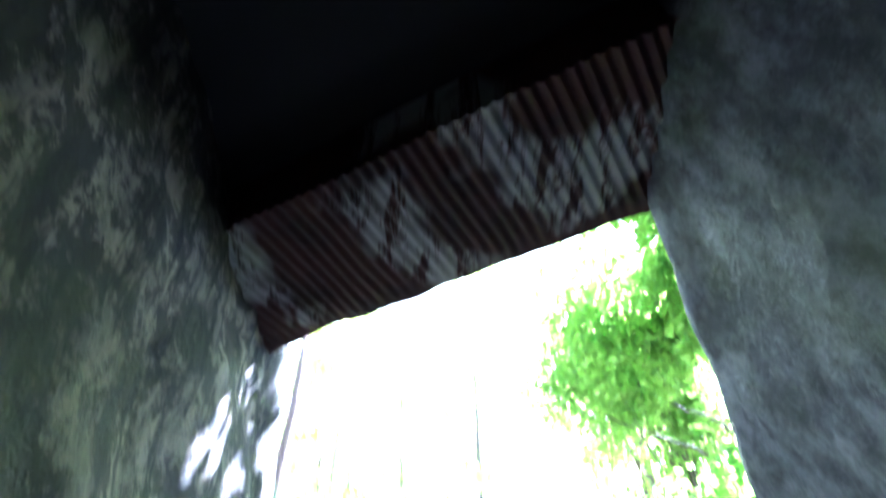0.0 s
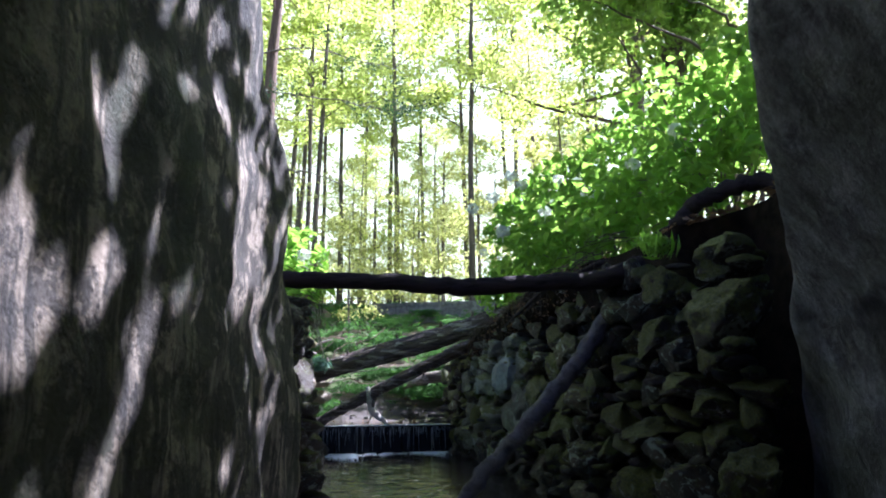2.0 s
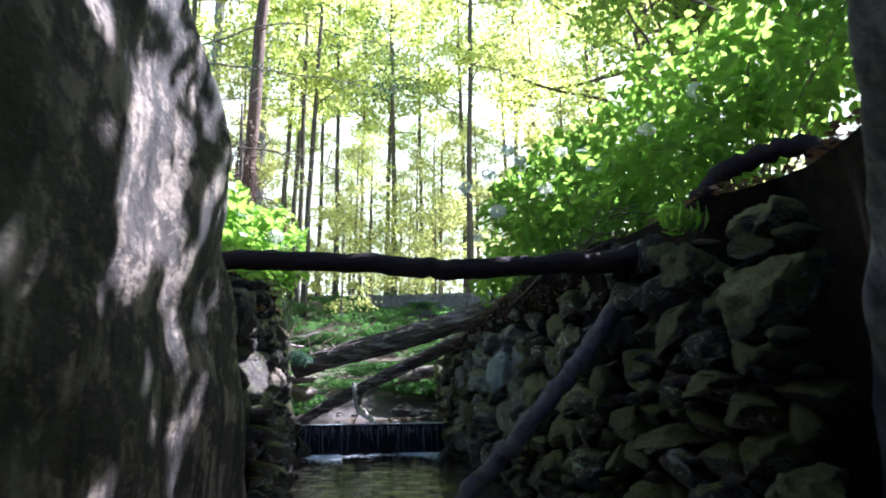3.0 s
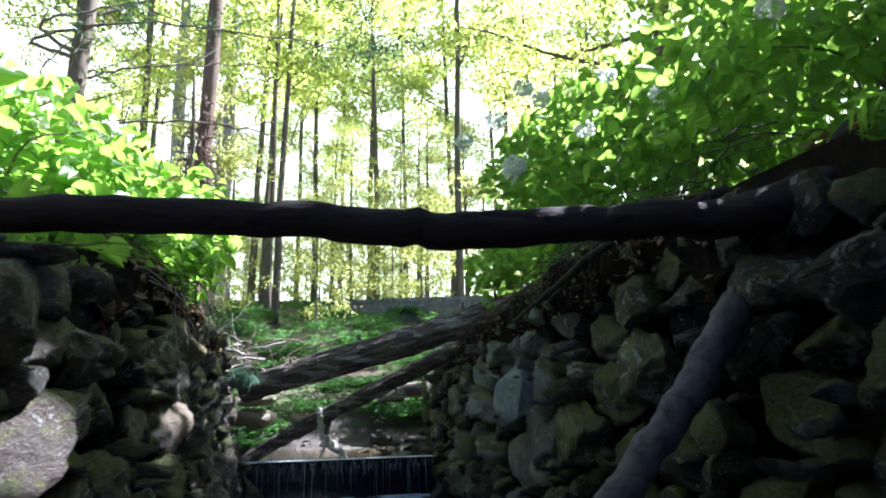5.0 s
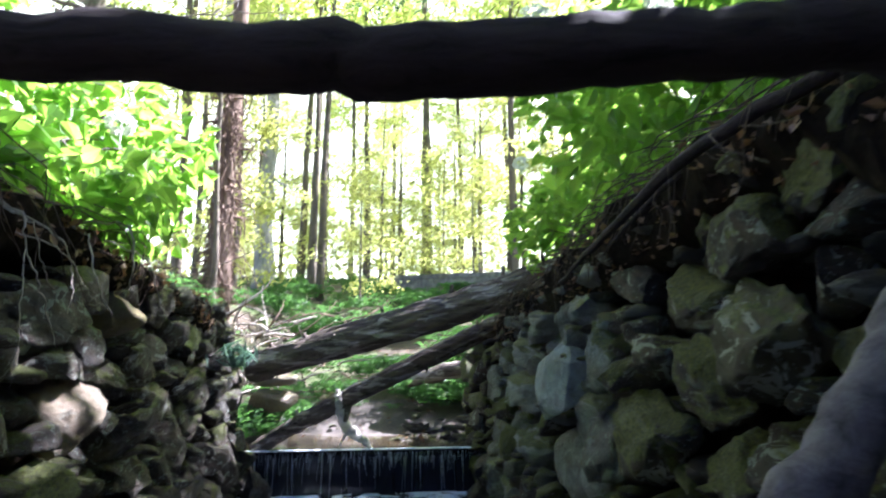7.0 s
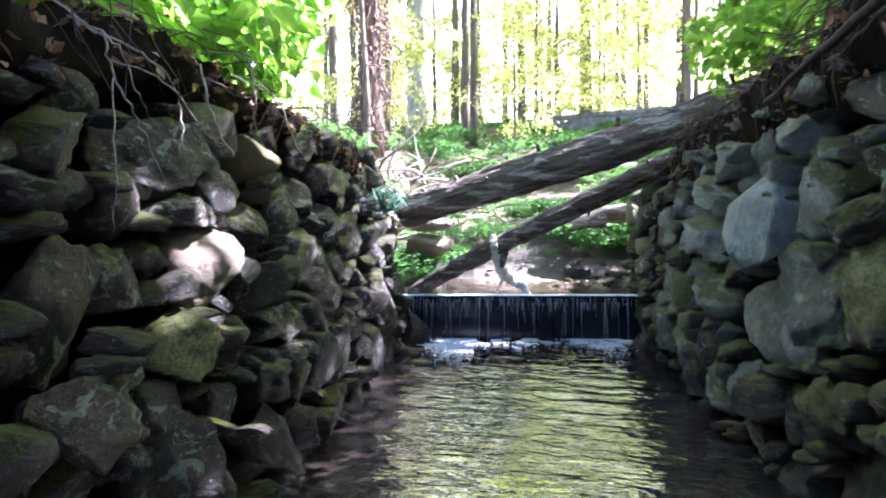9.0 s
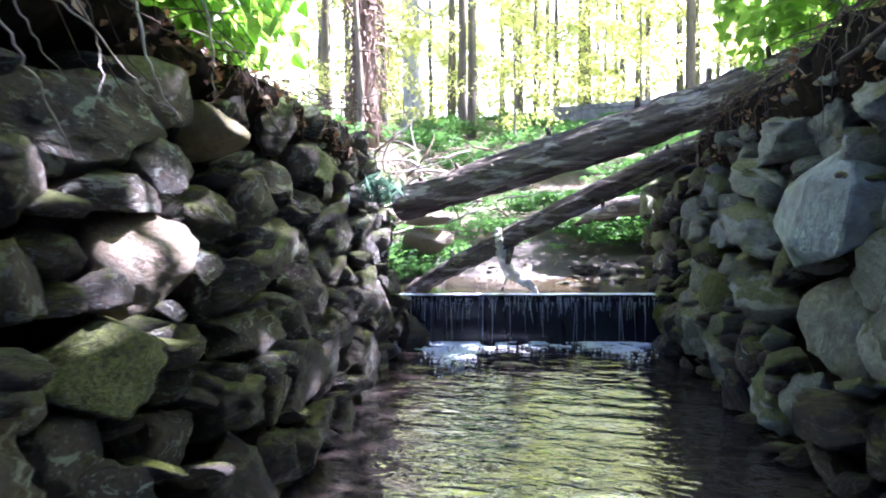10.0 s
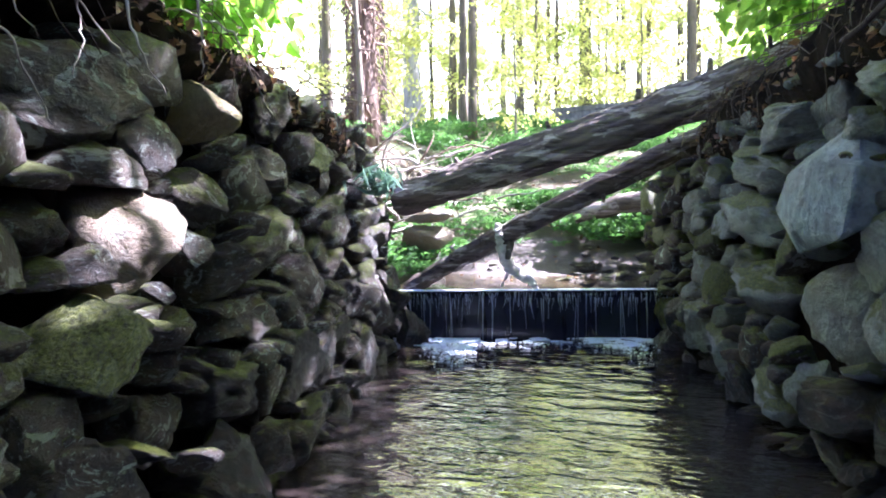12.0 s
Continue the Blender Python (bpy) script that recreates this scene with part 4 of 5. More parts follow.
bush("hydrangea_bush", "dense green hydrangea bush overhanging the stone wall",
     [(2.9, 8.9, 3.9, 1.1, 1.0, 0.9), (3.7, 9.4, 4.8, 1.3, 1.3, 1.0), (3.9, 7.9, 4.6, 1.1, 1.0, 0.9)], 2800, LEAF_BUSH, 0.16,
     [(2.3, 8.4, 3.9, 0.09), (2.8, 8.3, 4.3, 0.09)], (3.6, 9.0), 4, "hydrangea bushes")
bush("hydrangea_bush", "leafy green bush at the head of the wall",
     [(1.5, 14.0, 3.2, 0.8, 1.0, 0.6), (2.3, 14.8, 3.9, 1.2, 1.1, 1.0), (2.6, 16.8, 3.6, 1.2, 1.2, 1.0)], 2600, LEAF_BUSH, 0.14, [(0.9, 13.6, 3.9, 0.09)], (2.4, 14.9), 5, "hydrangea bushes")
bush("hydrangea_bush", "sunlit green hydrangea bush with white heads above the wall",
     [(-2.9, 9.0, 3.05, 0.9, 0.9, 0.75), (-3.4, 10.3, 3.4, 1.1, 1.0, 0.9), (-2.4, 9.6, 2.6, 0.55, 0.9, 0.4), (-2.7, 11.3, 3.3, 0.95, 0.9, 0.75), (-3.6, 12.2, 3.5, 1.0, 1.0, 0.9)], 4400, LEAF_BUSH, 0.17,
     [(-2.55, 10.0, 3.72, 0.11), (-2.8, 9.4, 3.55, 0.08), (-2.95, 8.9, 3.4, 0.07), (-2.0, 10.4, 3.2, 0.10), (-2.2, 9.6, 3.0, 0.08)], (-3.3, 9.6), 6, "hydrangea bushes")
bush("hydrangea_bush", "small leafy shoots drooping over the wall top",
     [(-2.3, 11.0, 2.65, 0.45, 0.5, 0.32), (-2.9, 12.0, 2.8, 0.6, 0.6, 0.4)], 360, LEAF_BUSH, 0.13, [], (-2.9, 11.4), 7, "hydrangea bushes")


def undergrowth():
    """Ferns and herbs in patches over the valley head, with bare ground between."""
    rng = np.random.default_rng(29)
    cs, ws, ss = [], [], []
    for _ in range(3600):
        y = 16.2 + 22 * rng.random() ** 1.4
        x = -1.2 + rng.normal(0, 2.0 + 0.22 * (y - 15))
        z = ground_height(x, y)
        if z < 0.75 and abs(x + 0.8) < 1.9 or y < 17 and x > 0.2:
            continue
        thick = noise.fractal(Vector((x * 0.9, y * 0.55, 12)), 1.0, 2.0, 3)
        if thick < rng.uniform(-0.12, 0.18):
            continue
        h = rng.uniform(0.18, 0.45) + 0.35 * max(0, thick)
        turn = rng.uniform(0, 6.28)
        for k in range(9):
            w = turn + k * 2.4 + rng.normal(0, 0.2)
            reach = h * rng.uniform(0.7, 1.1)
            for s in (0.3, 0.45, 0.6, 0.75, 0.9, 1.0):
                r = reach * s
                cx, cy, cz = x + math.cos(w) * r, y + math.sin(w) * r, z + h * (0.25 + 0.75 * math.sin(s * 2.1))
                for side in (-1, 1):
                    wing = w + side * 1.1
                    m = h * 0.15 * (1.15 - s)
                    cs.append((cx + math.cos(wing) * m, cy + math.sin(wing) * m, cz))
                    ws.append((math.cos(wing), math.sin(wing), -0.25))
                    ss.append(h * (0.34 - 0.2 * s))
    v, f = leaves(cs, ss, 0.6, 0.42, False, 3, ws)
    tagged(put("undergrowth", mesh_of("undergrowth", v, f, LEAF_FERN)), "patches of low green ferns and herbs on the slope", "undergrowth", kind="stuff")


undergrowth()


def litter():
    rng = np.random.default_rng(37)
    cs = []
    for _ in range(5200):
        k = rng.integers(0, 4)
        if k == 0:
            x, y = rng.uniform(2.1, 4.4), rng.uniform(6.2, 8.4)
        elif k == 1:
            y = rng.uniform(7, 15)
            x = left_line(y) - rng.uniform(0.25, 2.5)
        elif k == 2:
            y = rng.uniform(8, 17)
            x = right_line(y) + rng.uniform(0.25, 2.5)
        else:
            y = rng.uniform(16, 30)
            x = rng.uniform(-7, 3)
        cs.append((x, y, ground_height(x, y) + rng.uniform(0.01, 0.05)))
    v, f = leaves(cs, rng.uniform(0.05, 0.12, len(cs)), 0.75, 0.6, False, 6)
    tagged(put("leaf_litter", mesh_of("leaf_litter", v, f, LEAF_DEAD)), "dry reddish brown fallen leaves on the banks", "leaf litter", kind="stuff")


litter()


def dead_limbed_tree():
    ob = thing("dead_limbed_tree", "grey tree with long bare dead limbs reaching sideways", "tree", (-7.6, 18, ground_height(-7.6, 18)))
    base = np.array(ob.location)
    pts = np.array([(0.05 * i, 0.02 * i, 1.3 * i - 0.4) for i in range(12)])
    put("trunk", mesh_of("trunk", *tube(pts, [0.24, 0.2, 0.15, 0.08], 12, 0.05, True, 2), TRUNK, True), ob)
    limbs = [([(-7.4, 18.0, 8.67), (-8.31, 18.0, 9.17), (-6.44, 18.0, 9.54), (-4.11, 18.0, 9.36), (-1.14, 18.0, 8.85)], 0.05),
             ([(-7.4, 18.0, 8.77), (-7.98, 17.6, 9.27), (-6.97, 17.6, 9.58), (-5.7, 17.6, 9.9)], 0.05),
             ([(-7.4, 18.0, 8.1), (-6.77, 18.4, 8.6), (-5.06, 18.4, 8.76), (-3.19, 18.4, 8.71)], 0.035),
             ([(-7.4, 18.0, 6.81), (-6.31, 18.2, 7.31), (-4.04, 18.2, 7.2), (-3.19, 18.2, 7.01), (-2.09, 18.2, 6.6)], 0.035),
             ([(-7.4, 18.0, 7.34), (-7.59, 17.2, 7.84), (-7.23, 17.2, 8.53), (-6.39, 17.2, 9.17)], 0.035),
             ([(-7.4, 18.0, 9.76), (-6.89, 18.6, 10.26), (-4.12, 18.6, 11.11), (-1.09, 18.6, 10.42)], 0.045)]
    rng = np.random.default_rng(77)
    need = []
    for i, (way, r) in enumerate(limbs):
        p = spline(way, 6, 0.03, i) - base
        pieces = [tube(p, [r, r * 0.6, r * 0.2], 6, 0.05, False, i)]
        for k in range(9):
            q = p[rng.integers(3, len(p))]
            tw = limb(rng, q, (rng.normal(0.5, 0.6), rng.normal(0, 0.5), rng.normal(-0.1, 0.5)), rng.uniform(0.4, 1.3), 0.4, 5)
            pieces.append(tube(tw, [0.018, 0.006], 4, 0, False, k))
            if i in (0, 1, 5) and k > 2:
                need.append(tw[-1])
        put("limb", mesh_of("limb", *join(pieces), TWIG, True), ob)
    tip = np.array(limbs[0][0][-1]) - base
    c = np.vstack([tip + rng.normal(0, 1, (260, 3)) * (0.45, 0.3, 0.13)] + [q + rng.normal(0, 0.22, (70, 3)) for q in need])
    sprays = put("needles", mesh_of("needles", *leaves(c, rng.uniform(0.08, 0.2, len(c)), 0.3, 0.25, False, 8), LEAF_PINE), ob)
    tagged(sprays, "dark green needle sprays", kind="stuff")


dead_limbed_tree()


def simple_trunk(name, label, x, y, top, r, mat, lean, seed, limbs=0, frayed=False):
    """A bare standing trunk, with broken limbs or a frayed foot."""
    rng = np.random.default_rng(seed)
    z = ground_height(x, y)
    ob = thing(name, label, "tree", (x, y, z))
    pts = np.array([(lean[0] * s * top + rng.normal(0, r * 0.2), lean[1] * s * top + rng.normal(0, r * 0.2), top * s - 0.3) for s in np.linspace(0, 1, 12)])
    put("trunk", mesh_of("trunk", *tube(pts, [r * 1.5, r, r * 0.85, r * 0.6], 14, 0.07, True, seed), mat, True), ob)
    for i in range(limbs):
        s = rng.integers(2, 11)
        p = limb(rng, pts[s], (rng.normal(0, 1), rng.normal(0, 1), rng.uniform(-0.5, 0.6)), rng.uniform(0.6, 2.2), 0.5, 6)
        put("limb", mesh_of("limb", *tube(p, [r * 0.22, r * 0.05], 5, 0.08, False, i), mat, True), ob)
    if frayed:
        pieces = []
        for i in range(420):
            w = rng.uniform(0, 6.28)
            h = rng.uniform(0.15, 1.5) * rng.uniform(0.4, 1.0)
            lift = 5.5 * rng.random() ** 1.4
            out = abs(rng.normal(0, 0.26)) + 0.04
            a = np.array((math.cos(w) * r * 0.95, math.sin(w) * r * 0.95, h + lift))
            p = [a, a + np.array((math.cos(w) * out * 0.7, math.sin(w) * out * 0.7, -h * rng.uniform(0.1, 0.5))), a + np.array((math.cos(w + rng.normal(0, 0.6)) * out, math.sin(w) * out, -h))]
            pieces.append(tube(spline(p, 4, 0.02, i), [rng.uniform(0.008, 0.034), 0.008], 5, 0.1, False, i))
        put("torn_bark", mesh_of("torn_bark", *join(pieces), mat, True), ob)
    return ob


simple_trunk("torn_tree", "reddish torn conifer trunk with stripped hanging bark", -5.65, 21.0, 15, 0.2, TRUNK_RED, (0.02, 0.01), 3, 8, True)
simple_trunk("broken_tree", "pale grey broken tree with bare crooked limbs", -8.6, 32.6, 15, 0.3, TRUNK_PALE, (0.01, 0.02), 4, 10)
simple_trunk("pale_tree", "grey smooth-barked forest tree", -13.6, 40, 24, 0.38, TRUNK_PALE, (0.0, 0.0), 5, 6)
simple_trunk("dark_thin_tree", "thin dark standing dead stem", -5.5, 20.5, 7, 0.06, TRUNK, (-0.03, 0.0), 6, 5)
simple_trunk("bank_tree", "brown tree trunk rising behind the bushes", -7.35, 13.0, 14, 0.2, TRUNK, (-0.01, 0.01), 7, 4)


def brush_pile():
    """Sunlit dead branches heaped by the torn tree."""
    rng = np.random.default_rng(83)
    x0, y0 = -4.5, 19.4
    ob = thing("brush_pile", "heap of pale dead branches lit by the sun", "brush pile", (x0, y0, ground_height(x0, y0)))
    for i in range(150):
        a = np.array((rng.normal(0, 0.95), rng.normal(0, 0.6), 1.5 * rng.random() ** 1.6))
        p = limb(rng, a, (rng.normal(0, 1), rng.normal(0, 0.6), rng.uniform(-0.1, 0.5)), rng.uniform(0.5, 1.6), 0.5, 6)
        put("branch", mesh_of("branch", *tube(p, [rng.uniform(0.012, 0.04), 0.006], 6, 0.08, False, i), ROOT_PALE if i % 3 else TRUNK_RED, True), ob)


brush_pile()


def far_wall():
    ob = thing("low_wall", "low grey concrete wall across the valley head", "wall", (-2.95, 31.5, 4.1))
    bm = bmesh.new()
    n = 24
    rows = []
    for i in range(n + 1):
        x = 5.8 * i / n
        y = -0.12 * x
        z = 1.05 + 0.03 * noise.noise(Vector((x * 2, 0, 0))) + 0.012 * x
        rows.append([bm.verts.new(q) for q in ((x, y, -0.8), (x, y, z - 0.16), (x, y - 0.05, z - 0.15), (x, y - 0.05, z), (x, y + 0.4, z), (x, y + 0.4, -0.8))])
    for a, b in zip(rows, rows[1:]):
        for k in range(5):
            bm.faces.new((a[k], b[k], b[k + 1], a[k + 1]))
    bm.faces.new(rows[0])
    bm.faces.new(rows[-1][::-1])
    bmesh.ops.recalc_face_normals(bm, faces=bm.faces)
    me = bpy.data.meshes.new("low_wall")
    bm.to_mesh(me)
    bm.free()
    me.materials.append(CONCRETE)
    put("wall_body", me, ob)


far_wall()

# ---- roots, rocks and small things ----


def hanging_root(points, r, mat=ROOT_PALE, label="thin pale root hanging over the wall"):
    base = Vector(points[0])
    ob = put("hanging_root", mesh_of("hanging_root", *tube(spline(points, 6, 0.006, len(points)) - np.array(base), [r, r * 0.8, r * 0.4], 6, 0.08, True, 3), mat, True), None, Matrix.Translation(base))
    tagged(ob, label, "root", "hanging roots")


hanging_root([(-2.0, 9.9, 2.42), (-1.78, 9.8, 2.3), (-1.66, 9.72, 2.05), (-1.6, 9.8, 1.85)], 0.007)
hanging_root([(-2.0, 10.1, 2.45), (-1.72, 10.1, 2.42), (-1.70, 10.15, 2.2), (-1.74, 10.2, 2.02)], 0.008)
hanging_root([(-2.1, 10.5, 2.42), (-1.85, 10.6, 2.3), (-1.92, 10.9, 2.12), (-2.0, 11.2, 1.98)], 0.007)
hanging_root([(-1.75, 8.8, 2.38), (-1.52, 8.91, 2.21), (-1.52, 8.97, 2.07), (-1.52, 9.08, 1.93), (-1.52, 9.16, 1.81), (-1.51, 9.23, 1.66)], 0.005)
hanging_root([(-1.75, 9.1, 2.3), (-1.58, 9.23, 2.2), (-1.61, 9.41, 2.12), (-1.6, 9.43, 2.0), (-1.55, 9.34, 1.83)], 0.005)
hanging_root([(-1.52, 8.97, 2.07), (-1.48, 8.92, 1.87), (-1.45, 8.89, 1.69), (-1.42, 8.83, 1.5)], 0.003)
hanging_root([(-1.75, 9.2, 2.2), (-1.59, 9.32, 2.13), (-1.62, 9.55, 2.01), (-1.64, 9.73, 1.92), (-1.67, 9.91, 1.89)], 0.004)
hanging_root([(-1.7, 8.95, 2.3), (-1.54, 9.02, 2.19), (-1.54, 9.11, 2.03), (-1.54, 9.22, 1.91)], 0.004)
hanging_root([(1.9, 9.0, 2.75), (1.5, 9.6, 2.6), (1.3, 10.4, 2.42), (1.25, 11.0, 2.3)], 0.02, BAR, "dark root trailing along the wall top")
hanging_root([(1.3, 12.2, 2.5), (0.95, 12.9, 2.42), (0.85, 13.6, 2.2)], 0.014, BAR, "dark root trailing along the wall top")
hanging_root([(1.9, 8.4, 2.7), (1.4, 9.2, 2.55), (1.15, 10.2, 2.35), (1.05, 11.6, 2.25)], 0.035, BAR, "dark root trailing along the wall top")

log_thing("pale_broken_branch", "pale peeled broken branch hanging from the leaning log", "branch",
                 [(-1.49, 15.12, 1.3), (-1.46, 15.1, 1.05), (-1.4, 15.4, 0.78), (-1.22, 15.5, 0.62), (-1.12, 15.55, 0.5)], [0.035, 0.055, 0.075, 0.05, 0.025], PEELED, 12, 0.05,
                 [(0.5, (-0.35, -0.2, -0.9), 0.36, 0.022), (0.3, (0.5, -0.2, 0.3), 0.12, 0.015)], 0.015, 9)

ROCKS = [mesh_of("stone", *rock(100 + i, ICO2, 16, (0.34, 0.72), 0.09), STONE, True) for i in range(16)]
SLABS = [mesh_of("stone", *rock(300 + i, ICO2, 18, (0.35, 0.85), 0.11, 0.75), STONE, True) for i in range(14)]
BLOCKS = [mesh_of("stone", *rock(800 + i, ICO2, 18, (0.5, 0.95), 0.12, 0.7), STONE_GREY, True) for i in range(14)]
BIG_BLOCKS = [mesh_of("stone", *rock(830 + i, ICO3, 18, (0.5, 0.95), 0.15, 0.7), STONE_GREY, True) for i in range(10)]
BOULDERS = [mesh_of("stone", *rock(500 + i, ICO3, 16, (0.42, 0.85), 0.15, 0.85), STONE, True) for i in range(12)]


SMALL = [mesh_of("small_stone", *rock(700 + i, ICO1, 9, (0.4, 0.8), 0.08), STONE, True) for i in range(8)]


def with_material(meshes, mat):
    out = []
    for me in meshes:
        c = me.copy()
        c.materials.clear()
        c.materials.append(mat)
        out.append(c)
    return out


BLOCKS_MOSS, BIG_BLOCKS_MOSS = with_material(BLOCKS, STONE_MOSS), with_material(BIG_BLOCKS, STONE_MOSS)
BLOCKS_DARK, BIG_BLOCKS_DARK = with_material(BLOCKS, STONE), with_material(BIG_BLOCKS, STONE)
ROCKS_MOSS, ROCKS_WET, ROCKS_BED = with_material(ROCKS, STONE_MOSS), with_material(BOULDERS, STONE_WET), with_material(ROCKS, STONE_BED)


def stone_seat(y, z, w, h, d, line, face, batter, rng, tilt=16):
    """Where one stone of a wall sits, its face near the wall's line."""
    x = line(y) + batter - face * d * 0.42
    turn = math.degrees(math.atan(0.185)) + 90 + rng.normal(0, 8)
    return pose(x, y, z, 0, 0, turn) @ pose(0, 0, 0, rng.normal(0, 8), rng.normal(0, tilt), 0) @ pose(0, 0, 0, 0, rng.choice((0, 180)), rng.choice((0, 180))) @ Matrix.Diagonal((w * 0.5, d * 0.5, h * 0.5, 1))


def lay_stone(wall, me, *seat):
    return put("stone", me, wall, stone_seat(*seat))


def stone_wall(name, label, line, face, y0, y1, top, sizes, lean, meshes_at, seed, taken=(), big=()):
    """Stones packed without courses, the large first, the small into the gaps; the earth shows between."""
    rng = np.random.default_rng(seed)
    wall = tagged(new(name), label, "wall", kind="structure")
    got = [tuple(t) for t in taken]
    first = len(got)
    got += [tuple(t) for t in big]
    for a0, tries in sizes:
        for _ in range(tries):
            a = a0 * rng.uniform(0.85, 1.2)
            b = a * rng.uniform(0.5, 0.9)
            y, z = rng.uniform(y0, y1), rng.uniform(-0.35, 2.9)
            if z + b > top(y) + 0.06 or (y > 12.2 and a > 0.21 and z > 0.5):
                continue
            g = np.array(got) if got else np.zeros((0, 4))
            if len(g) and (((g[:, 0] - y) / (g[:, 2] + a)) ** 2 + ((g[:, 1] - z) / (g[:, 3] + b)) ** 2 < 0.82).any():
                continue
            got.append((y, z, a, b))
    rest = []
    for k, (y, z, a, b) in enumerate(got[first:]):
        batter = face * lean * (1 - (z + 0.3) / 2.6) + face * rng.uniform(-0.07, 0.10)
        d = max(0.3, a * rng.uniform(1.3, 1.9))
        me = meshes_at(y, z, a > 0.2, rng)
        seat = stone_seat(y, z, a * 2.5, b * 2.6, d, line, face, batter, rng, 12)
        if k < 300:
            put("stone", me, wall, seat)
        else:
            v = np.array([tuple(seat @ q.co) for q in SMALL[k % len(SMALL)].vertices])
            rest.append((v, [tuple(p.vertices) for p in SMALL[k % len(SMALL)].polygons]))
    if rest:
        tagged(put("chinking_stones", mesh_of("chinking_stones", *join(rest), STONE_CHINK, True), wall), "small stones wedged into the gaps, near-black to read as gap shade", kind="stuff")
    return wall


def pick(group, rng):
    return group[int(rng.integers(0, len(group)))]


def left_kind(y, z, big, rng):
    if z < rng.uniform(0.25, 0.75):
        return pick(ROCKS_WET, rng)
    if big:
        return pick(BOULDERS + BIG_BLOCKS_DARK if rng.random() < 0.85 else BIG_BLOCKS_MOSS, rng)
    return pick(SLABS if y > 11.6 and rng.random() < 0.5 else BLOCKS_DARK, rng)


def right_kind(y, z, big, rng):
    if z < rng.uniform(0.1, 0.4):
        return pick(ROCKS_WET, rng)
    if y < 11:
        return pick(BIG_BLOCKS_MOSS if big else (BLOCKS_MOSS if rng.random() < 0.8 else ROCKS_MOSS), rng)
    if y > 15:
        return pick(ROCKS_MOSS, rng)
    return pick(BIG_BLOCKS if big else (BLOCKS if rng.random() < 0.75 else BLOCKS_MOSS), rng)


SIZES = ((0.3, 140), (0.25, 350), (0.2, 600), (0.16, 800), (0.125, 900), (0.095, 1200), (0.075, 1400), (0.055, 1000))
LEFT_BIG = ((9.58, 1.86, 0.36, 0.2), (8.9, 1.64, 0.16, 0.1), (8.88, 1.86, 0.16, 0.1), (8.83, 1.26, 0.22, 0.23), (8.82, 0.85, 0.22, 0.15), (10.45, 1.5, 0.26, 0.14),
            (10.17, 0.9, 0.2, 0.1), (11.0, 0.85, 0.34, 0.15), (10.64, 1.15, 0.26, 0.13), (10.5, 0.48, 0.36, 0.17), (11.5, 1.72, 0.3, 0.2), (12.3, 1.8, 0.3, 0.19),
            (11.95, 1.27, 0.2, 0.18), (12.8, 1.4, 0.3, 0.15), (9.7, 1.58, 0.2, 0.08), (9.2, 1.28, 0.12, 0.14), (9.25, 1.62, 0.13, 0.12), (9.3, 0.5, 0.26, 0.2), (7.3, 1.35, 0.3, 0.22), (7.9, 1.75, 0.28, 0.18), (8.2, 1.1, 0.26, 0.2))
RIGHT_BIG = ((13.1, 1.38, 0.4, 0.2), (12.05, 0.78, 0.5, 0.38), (11.0, 1.0, 0.28, 0.25), (12.75, 2.0, 0.42, 0.18), (11.6, 2.05, 0.36, 0.15), (13.2, 1.74, 0.4, 0.13), (11.2, 1.62, 0.26, 0.23), (10.9, 0.5, 0.24, 0.16),
             (13.0, 0.82, 0.36, 0.2), (9.5, 1.15, 0.26, 0.15), (10.4, 1.15, 0.36, 0.28), (8.7, 2.12, 0.24, 0.12), (10.7, 2.1, 0.4, 0.15),
             (6.2, 1.82, 0.4, 0.26), (6.7, 1.29, 0.34, 0.11), (5.96, 1.24, 0.26, 0.09), (6.24, 0.87, 0.28, 0.15), (6.52, 0.44, 0.36, 0.2), (7.36, 0.9, 0.4, 0.11), (7.66, 0.32, 0.36, 0.26), (8.0, 1.44, 0.36, 0.22), (7.2, 1.75, 0.34, 0.16))
wl = stone_wall("wall_stream_left", "dry stone wall of dark boulders with mossy patches", left_line, 1, 6.9, 14.75, lambda y: 2.28 - 0.2 * max(0, min(1, 11.2 - y)), SIZES, 0.34, left_kind, 5, [(10.57, 1.88, 0.2, 0.17), (9.87, 1.32, 0.28, 0.2), (9.55, 0.95, 0.28, 0.15)], LEFT_BIG)
wr = stone_wall("wall_stream_right", "dry stone wall of dark mossy boulders", right_line, -1, 5.8, 17.2, lambda y: right_top(y) - 0.12 - 0.35 * max(0, min(1, (8.2 - y) / 1.2)), SIZES, 0.18, right_kind, 6, [(12.0, 1.43, 0.46, 0.3), (9.2, 1.66, 0.36, 0.25)], RIGHT_BIG)
rng = np.random.default_rng(12)
lay_stone(wl, with_material([BIG_BLOCKS[2]], STONE_TAN)[0], 9.87, 1.32, 0.68, 0.5, 0.5, left_line, 1, 0.2, rng)
lay_stone(wl, BIG_BLOCKS_MOSS[4], 9.55, 0.95, 0.68, 0.38, 0.5, left_line, 1, 0.24, rng)
lay_stone(wl, with_material([SLABS[3]], STONE_YELLOW)[0], 10.57, 1.88, 0.42, 0.36, 0.45, left_line, 1, 0.2, rng)


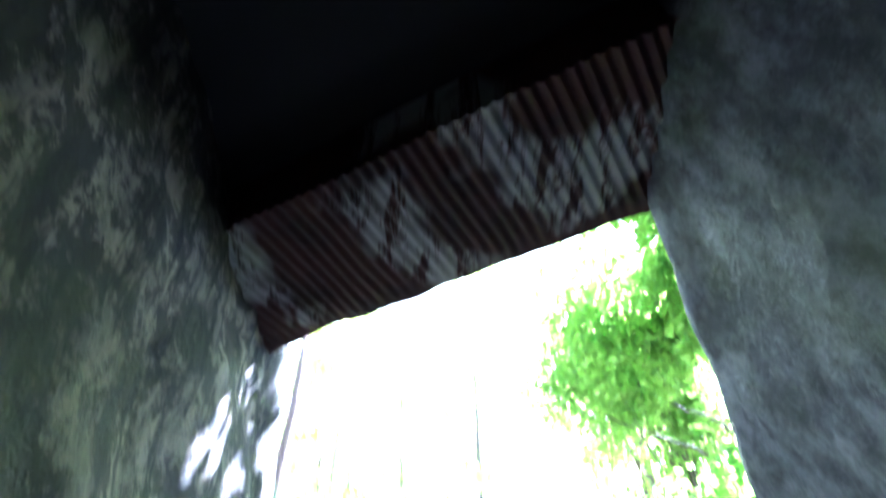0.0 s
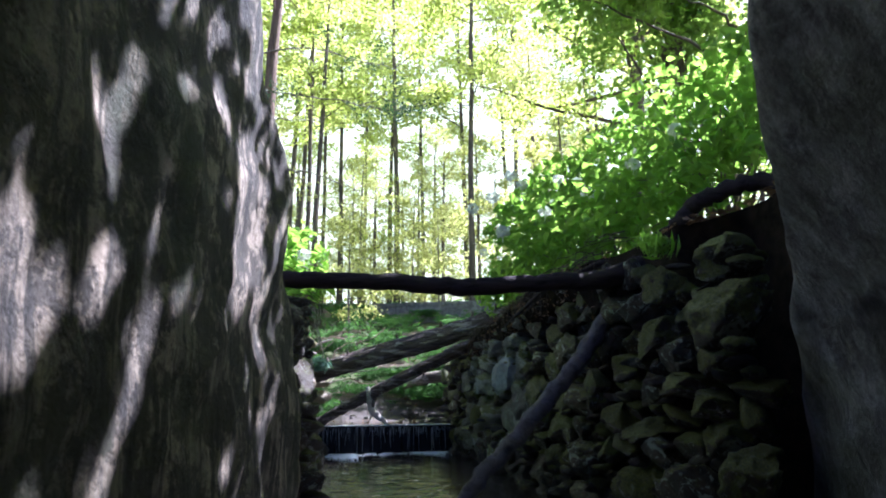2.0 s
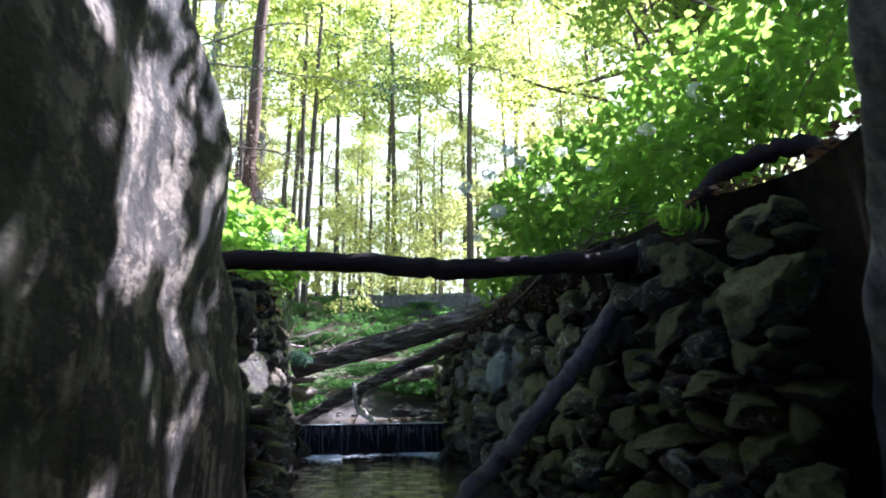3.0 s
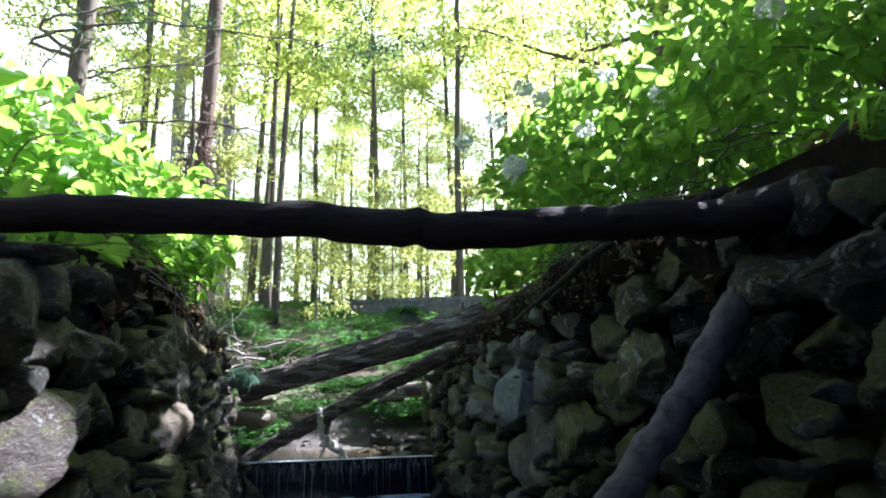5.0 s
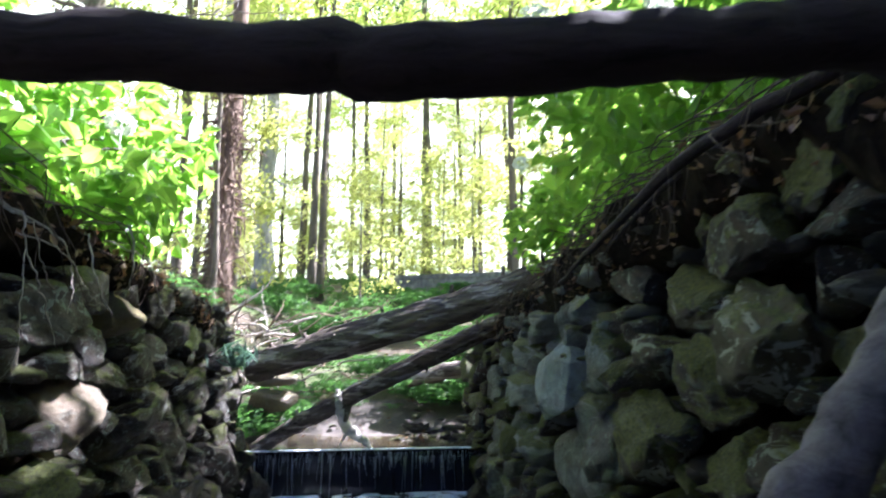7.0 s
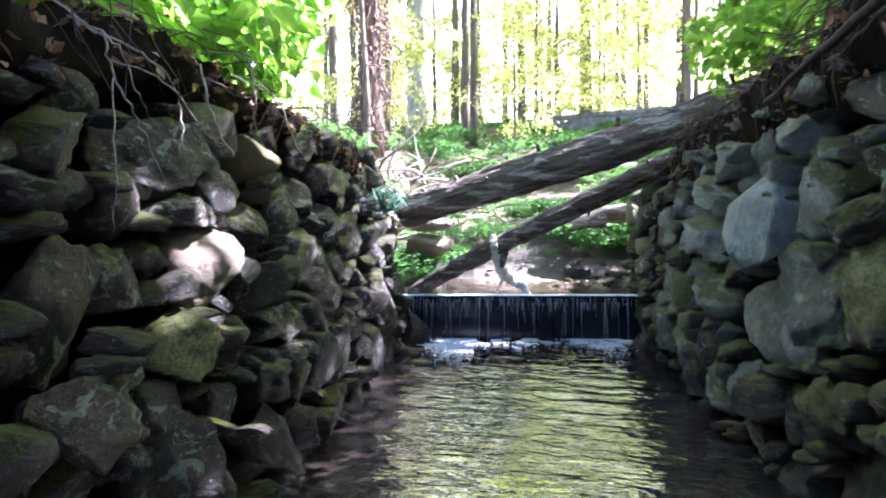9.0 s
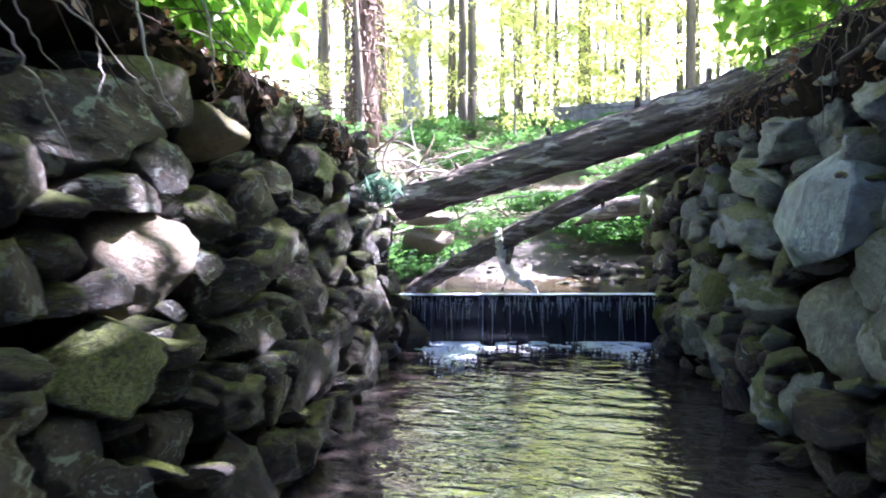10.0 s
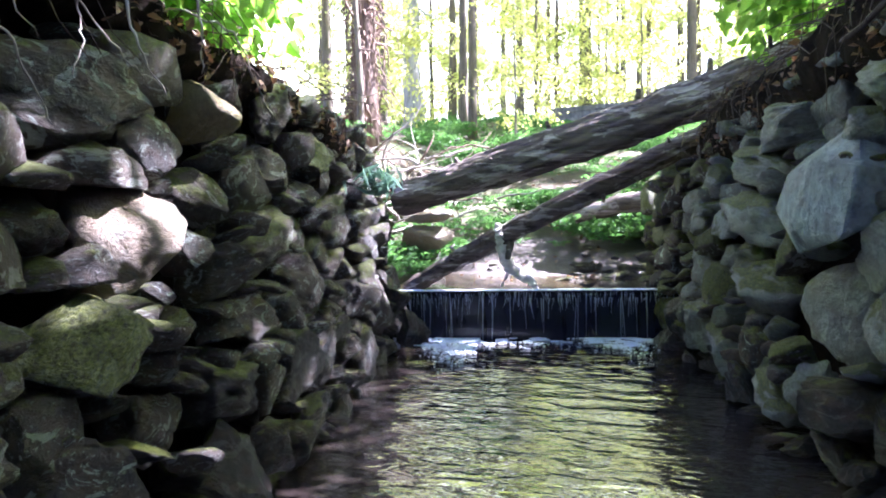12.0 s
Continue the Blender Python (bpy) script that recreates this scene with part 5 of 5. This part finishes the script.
def faceted_stone(corners, mat, parent):
    """A split stone with flat faces between its corners (along the wall, up, out), its edges worn."""
    bm = bmesh.new()
    for y, z, out in corners:
        bm.verts.new((right_line(y) - out, y, z))
    bmesh.ops.convex_hull(bm, input=bm.verts)
    bmesh.ops.bevel(bm, geom=list(bm.edges), offset=0.012, segments=1, affect="EDGES")
    bmesh.ops.recalc_face_normals(bm, faces=bm.faces)
    me = bpy.data.meshes.new("stone")
    bm.to_mesh(me)
    bm.free()
    me.materials.append(mat)
    return put("stone", me, parent)


faceted_stone([(12.36, 1.40, 0.16), (12.2, 1.70, 0.06), (11.6, 1.84, 0.06), (11.4, 1.62, 0.14), (11.5, 1.24, 0.16), (11.95, 1.14, 0.18), (12.02, 1.6, 0.22), (11.66, 1.66, 0.24), (11.84, 1.28, 0.27), (12.2, 1.4, -0.3), (11.5, 1.5, -0.3)], STONE_BLUE, wr)
lay_stone(wr, with_material([BIG_BLOCKS[6]], STONE_LICHEN)[0], 9.2, 1.66, 0.86, 0.62, 0.5, right_line, -1, -0.16, rng)


def loose_rock(me, x, y, z, w, d, h, turn, label, group="loose rocks"):
    ob = put("rock", me, None, pose(x, y, z, 0, 0, turn) @ Matrix.Diagonal((w / 2, d / 2, h / 2, 1)))
    tagged(ob, label, "rock", group)


loose_rock(ROCKS_WET[1], -2.45, 14.72, 0.1, 0.5, 0.45, 0.6, 20, "black wet boulder at the foot of the weir")
loose_rock(ROCKS_WET[4], -2.52, 14.5, 0.45, 0.4, 0.4, 0.4, 70, "black wet boulder at the foot of the weir")
loose_rock(ROCKS_WET[2], 0.9, 15.35, 0.0, 0.5, 0.5, 0.7, 10, "black wet boulder at the foot of the weir")
loose_rock(with_material([SLABS[2]], STONE_TAN)[0], -3.05, 16.9, 1.38, 1.0, 0.6, 0.26, 15, "flat tan stone on a stacked pier")
loose_rock(with_material([SLABS[7]], STONE_TAN)[0], -3.0, 16.95, 1.05, 0.95, 0.7, 0.6, 10, "tan block in a stacked pier")
loose_rock(ROCKS_BED[5], -3.1, 16.95, 0.62, 1.0, 0.85, 0.7, 80, "grey block at the base of a stacked pier")
for i in range(90):
    wet = i < 58
    y = rng.uniform(16.3, 17.7) if wet else 15.9 + 2.6 * rng.random()
    x = rng.uniform(-0.9, 0.95) if wet else rng.uniform(-2.6, 0.9)
    s = rng.uniform(0.1, 0.34) if wet else rng.uniform(0.05, 0.14)
    z = max(ground_height(x, y), 0.42)
    loose_rock(pick(ROCKS_WET if wet else ROCKS_BED, rng), x, y, z + s * 0.1, s * rng.uniform(1.1, 1.9), s, s * 0.62, rng.uniform(0, 360), "dark wet creek stone" if wet else "grey rounded creek stone", "creek stones")


def tuft(x, y, z, count, size, mat, label, seed=1):
    rng = np.random.default_rng(seed)
    d = rng.normal(0, 1, (count, 3)) * (1, 1, 0.5) + np.array((0.3, -0.2, 0.1))
    c = d * size * 0.3
    me = mesh_of("grass_tuft", *leaves(c, rng.uniform(0.7, 1.2, count) * size, 0.1, 0.07, False, seed, d), mat)
    tagged(put("grass_tuft", me, None, Matrix.Translation((x, y, z))), label, "grass")


LEAF_TEAL = leaf_material("teal_grass", (0.16, 0.26, 0.22), (0.24, 0.34, 0.28), (0.2, 0.34, 0.22), 0.3)
tuft(-2.25, 13.35, 1.72, 60, 0.3, LEAF_TEAL, "pale teal grass tuft growing from the wall")
tuft(1.95, 6.9, 2.55, 40, 0.26, LEAF_BUSH, "green fern tuft on the mossy wall")
tuft(2.05, 7.3, 2.7, 36, 0.24, LEAF_BUSH, "green fern tuft on the mossy wall")


def root_tangle(name, label, line, y0, y1, top, inward, count, seed):
    """Fine dead roots and twigs hanging over a wall's top."""
    rng = np.random.default_rng(seed)
    base = np.array((line(y0), y0, top(y0)))
    pieces = []
    for i in range(count):
        y = rng.uniform(y0, y1)
        a = np.array((line(y) - inward * rng.uniform(0.1, 0.5), y, top(y) + rng.uniform(0.05, 0.3)))
        b = np.array((line(y) + inward * rng.uniform(0.05, 0.25), y + rng.normal(0.2, 0.3), top(y) + rng.uniform(-0.05, 0.15)))
        e = b + np.array((inward * rng.uniform(-0.05, 0.15), rng.normal(0.2, 0.35), -rng.uniform(0.05, 0.5)))
        pieces.append(tube(spline([a, b, e], 4, 0.02, i) - base, [rng.uniform(0.003, 0.007), 0.002], 4, 0.0, False, i))
    tagged(put(name, mesh_of(name, *join(pieces), ROOT_DARK, True), None, Matrix.Translation(base)), label, "roots", kind="stuff")


root_tangle("root_tangle", "tangle of dry roots and twigs over the wall top", right_line, 8.0, 14.5, right_top, -1, 120, 61)
root_tangle("root_tangle", "dry twigs and fine roots hanging from the soil edge", left_line, 8.0, 13.0, lambda y: 2.3, 1, 34, 62)
bush("hydrangea_bush", "leafy shoots with broad leaves drooping over the soil edge",
     [(-2.1, 8.5, 2.42, 0.45, 0.8, 0.28), (-2.15, 9.6, 2.58, 0.5, 0.8, 0.16), (-2.35, 10.9, 2.62, 0.5, 0.7, 0.26), (-1.95, 10.3, 2.72, 0.42, 0.6, 0.2)], 420, LEAF_BUSH, 0.16, [], (-2.6, 9.8), 8, "hydrangea bushes")
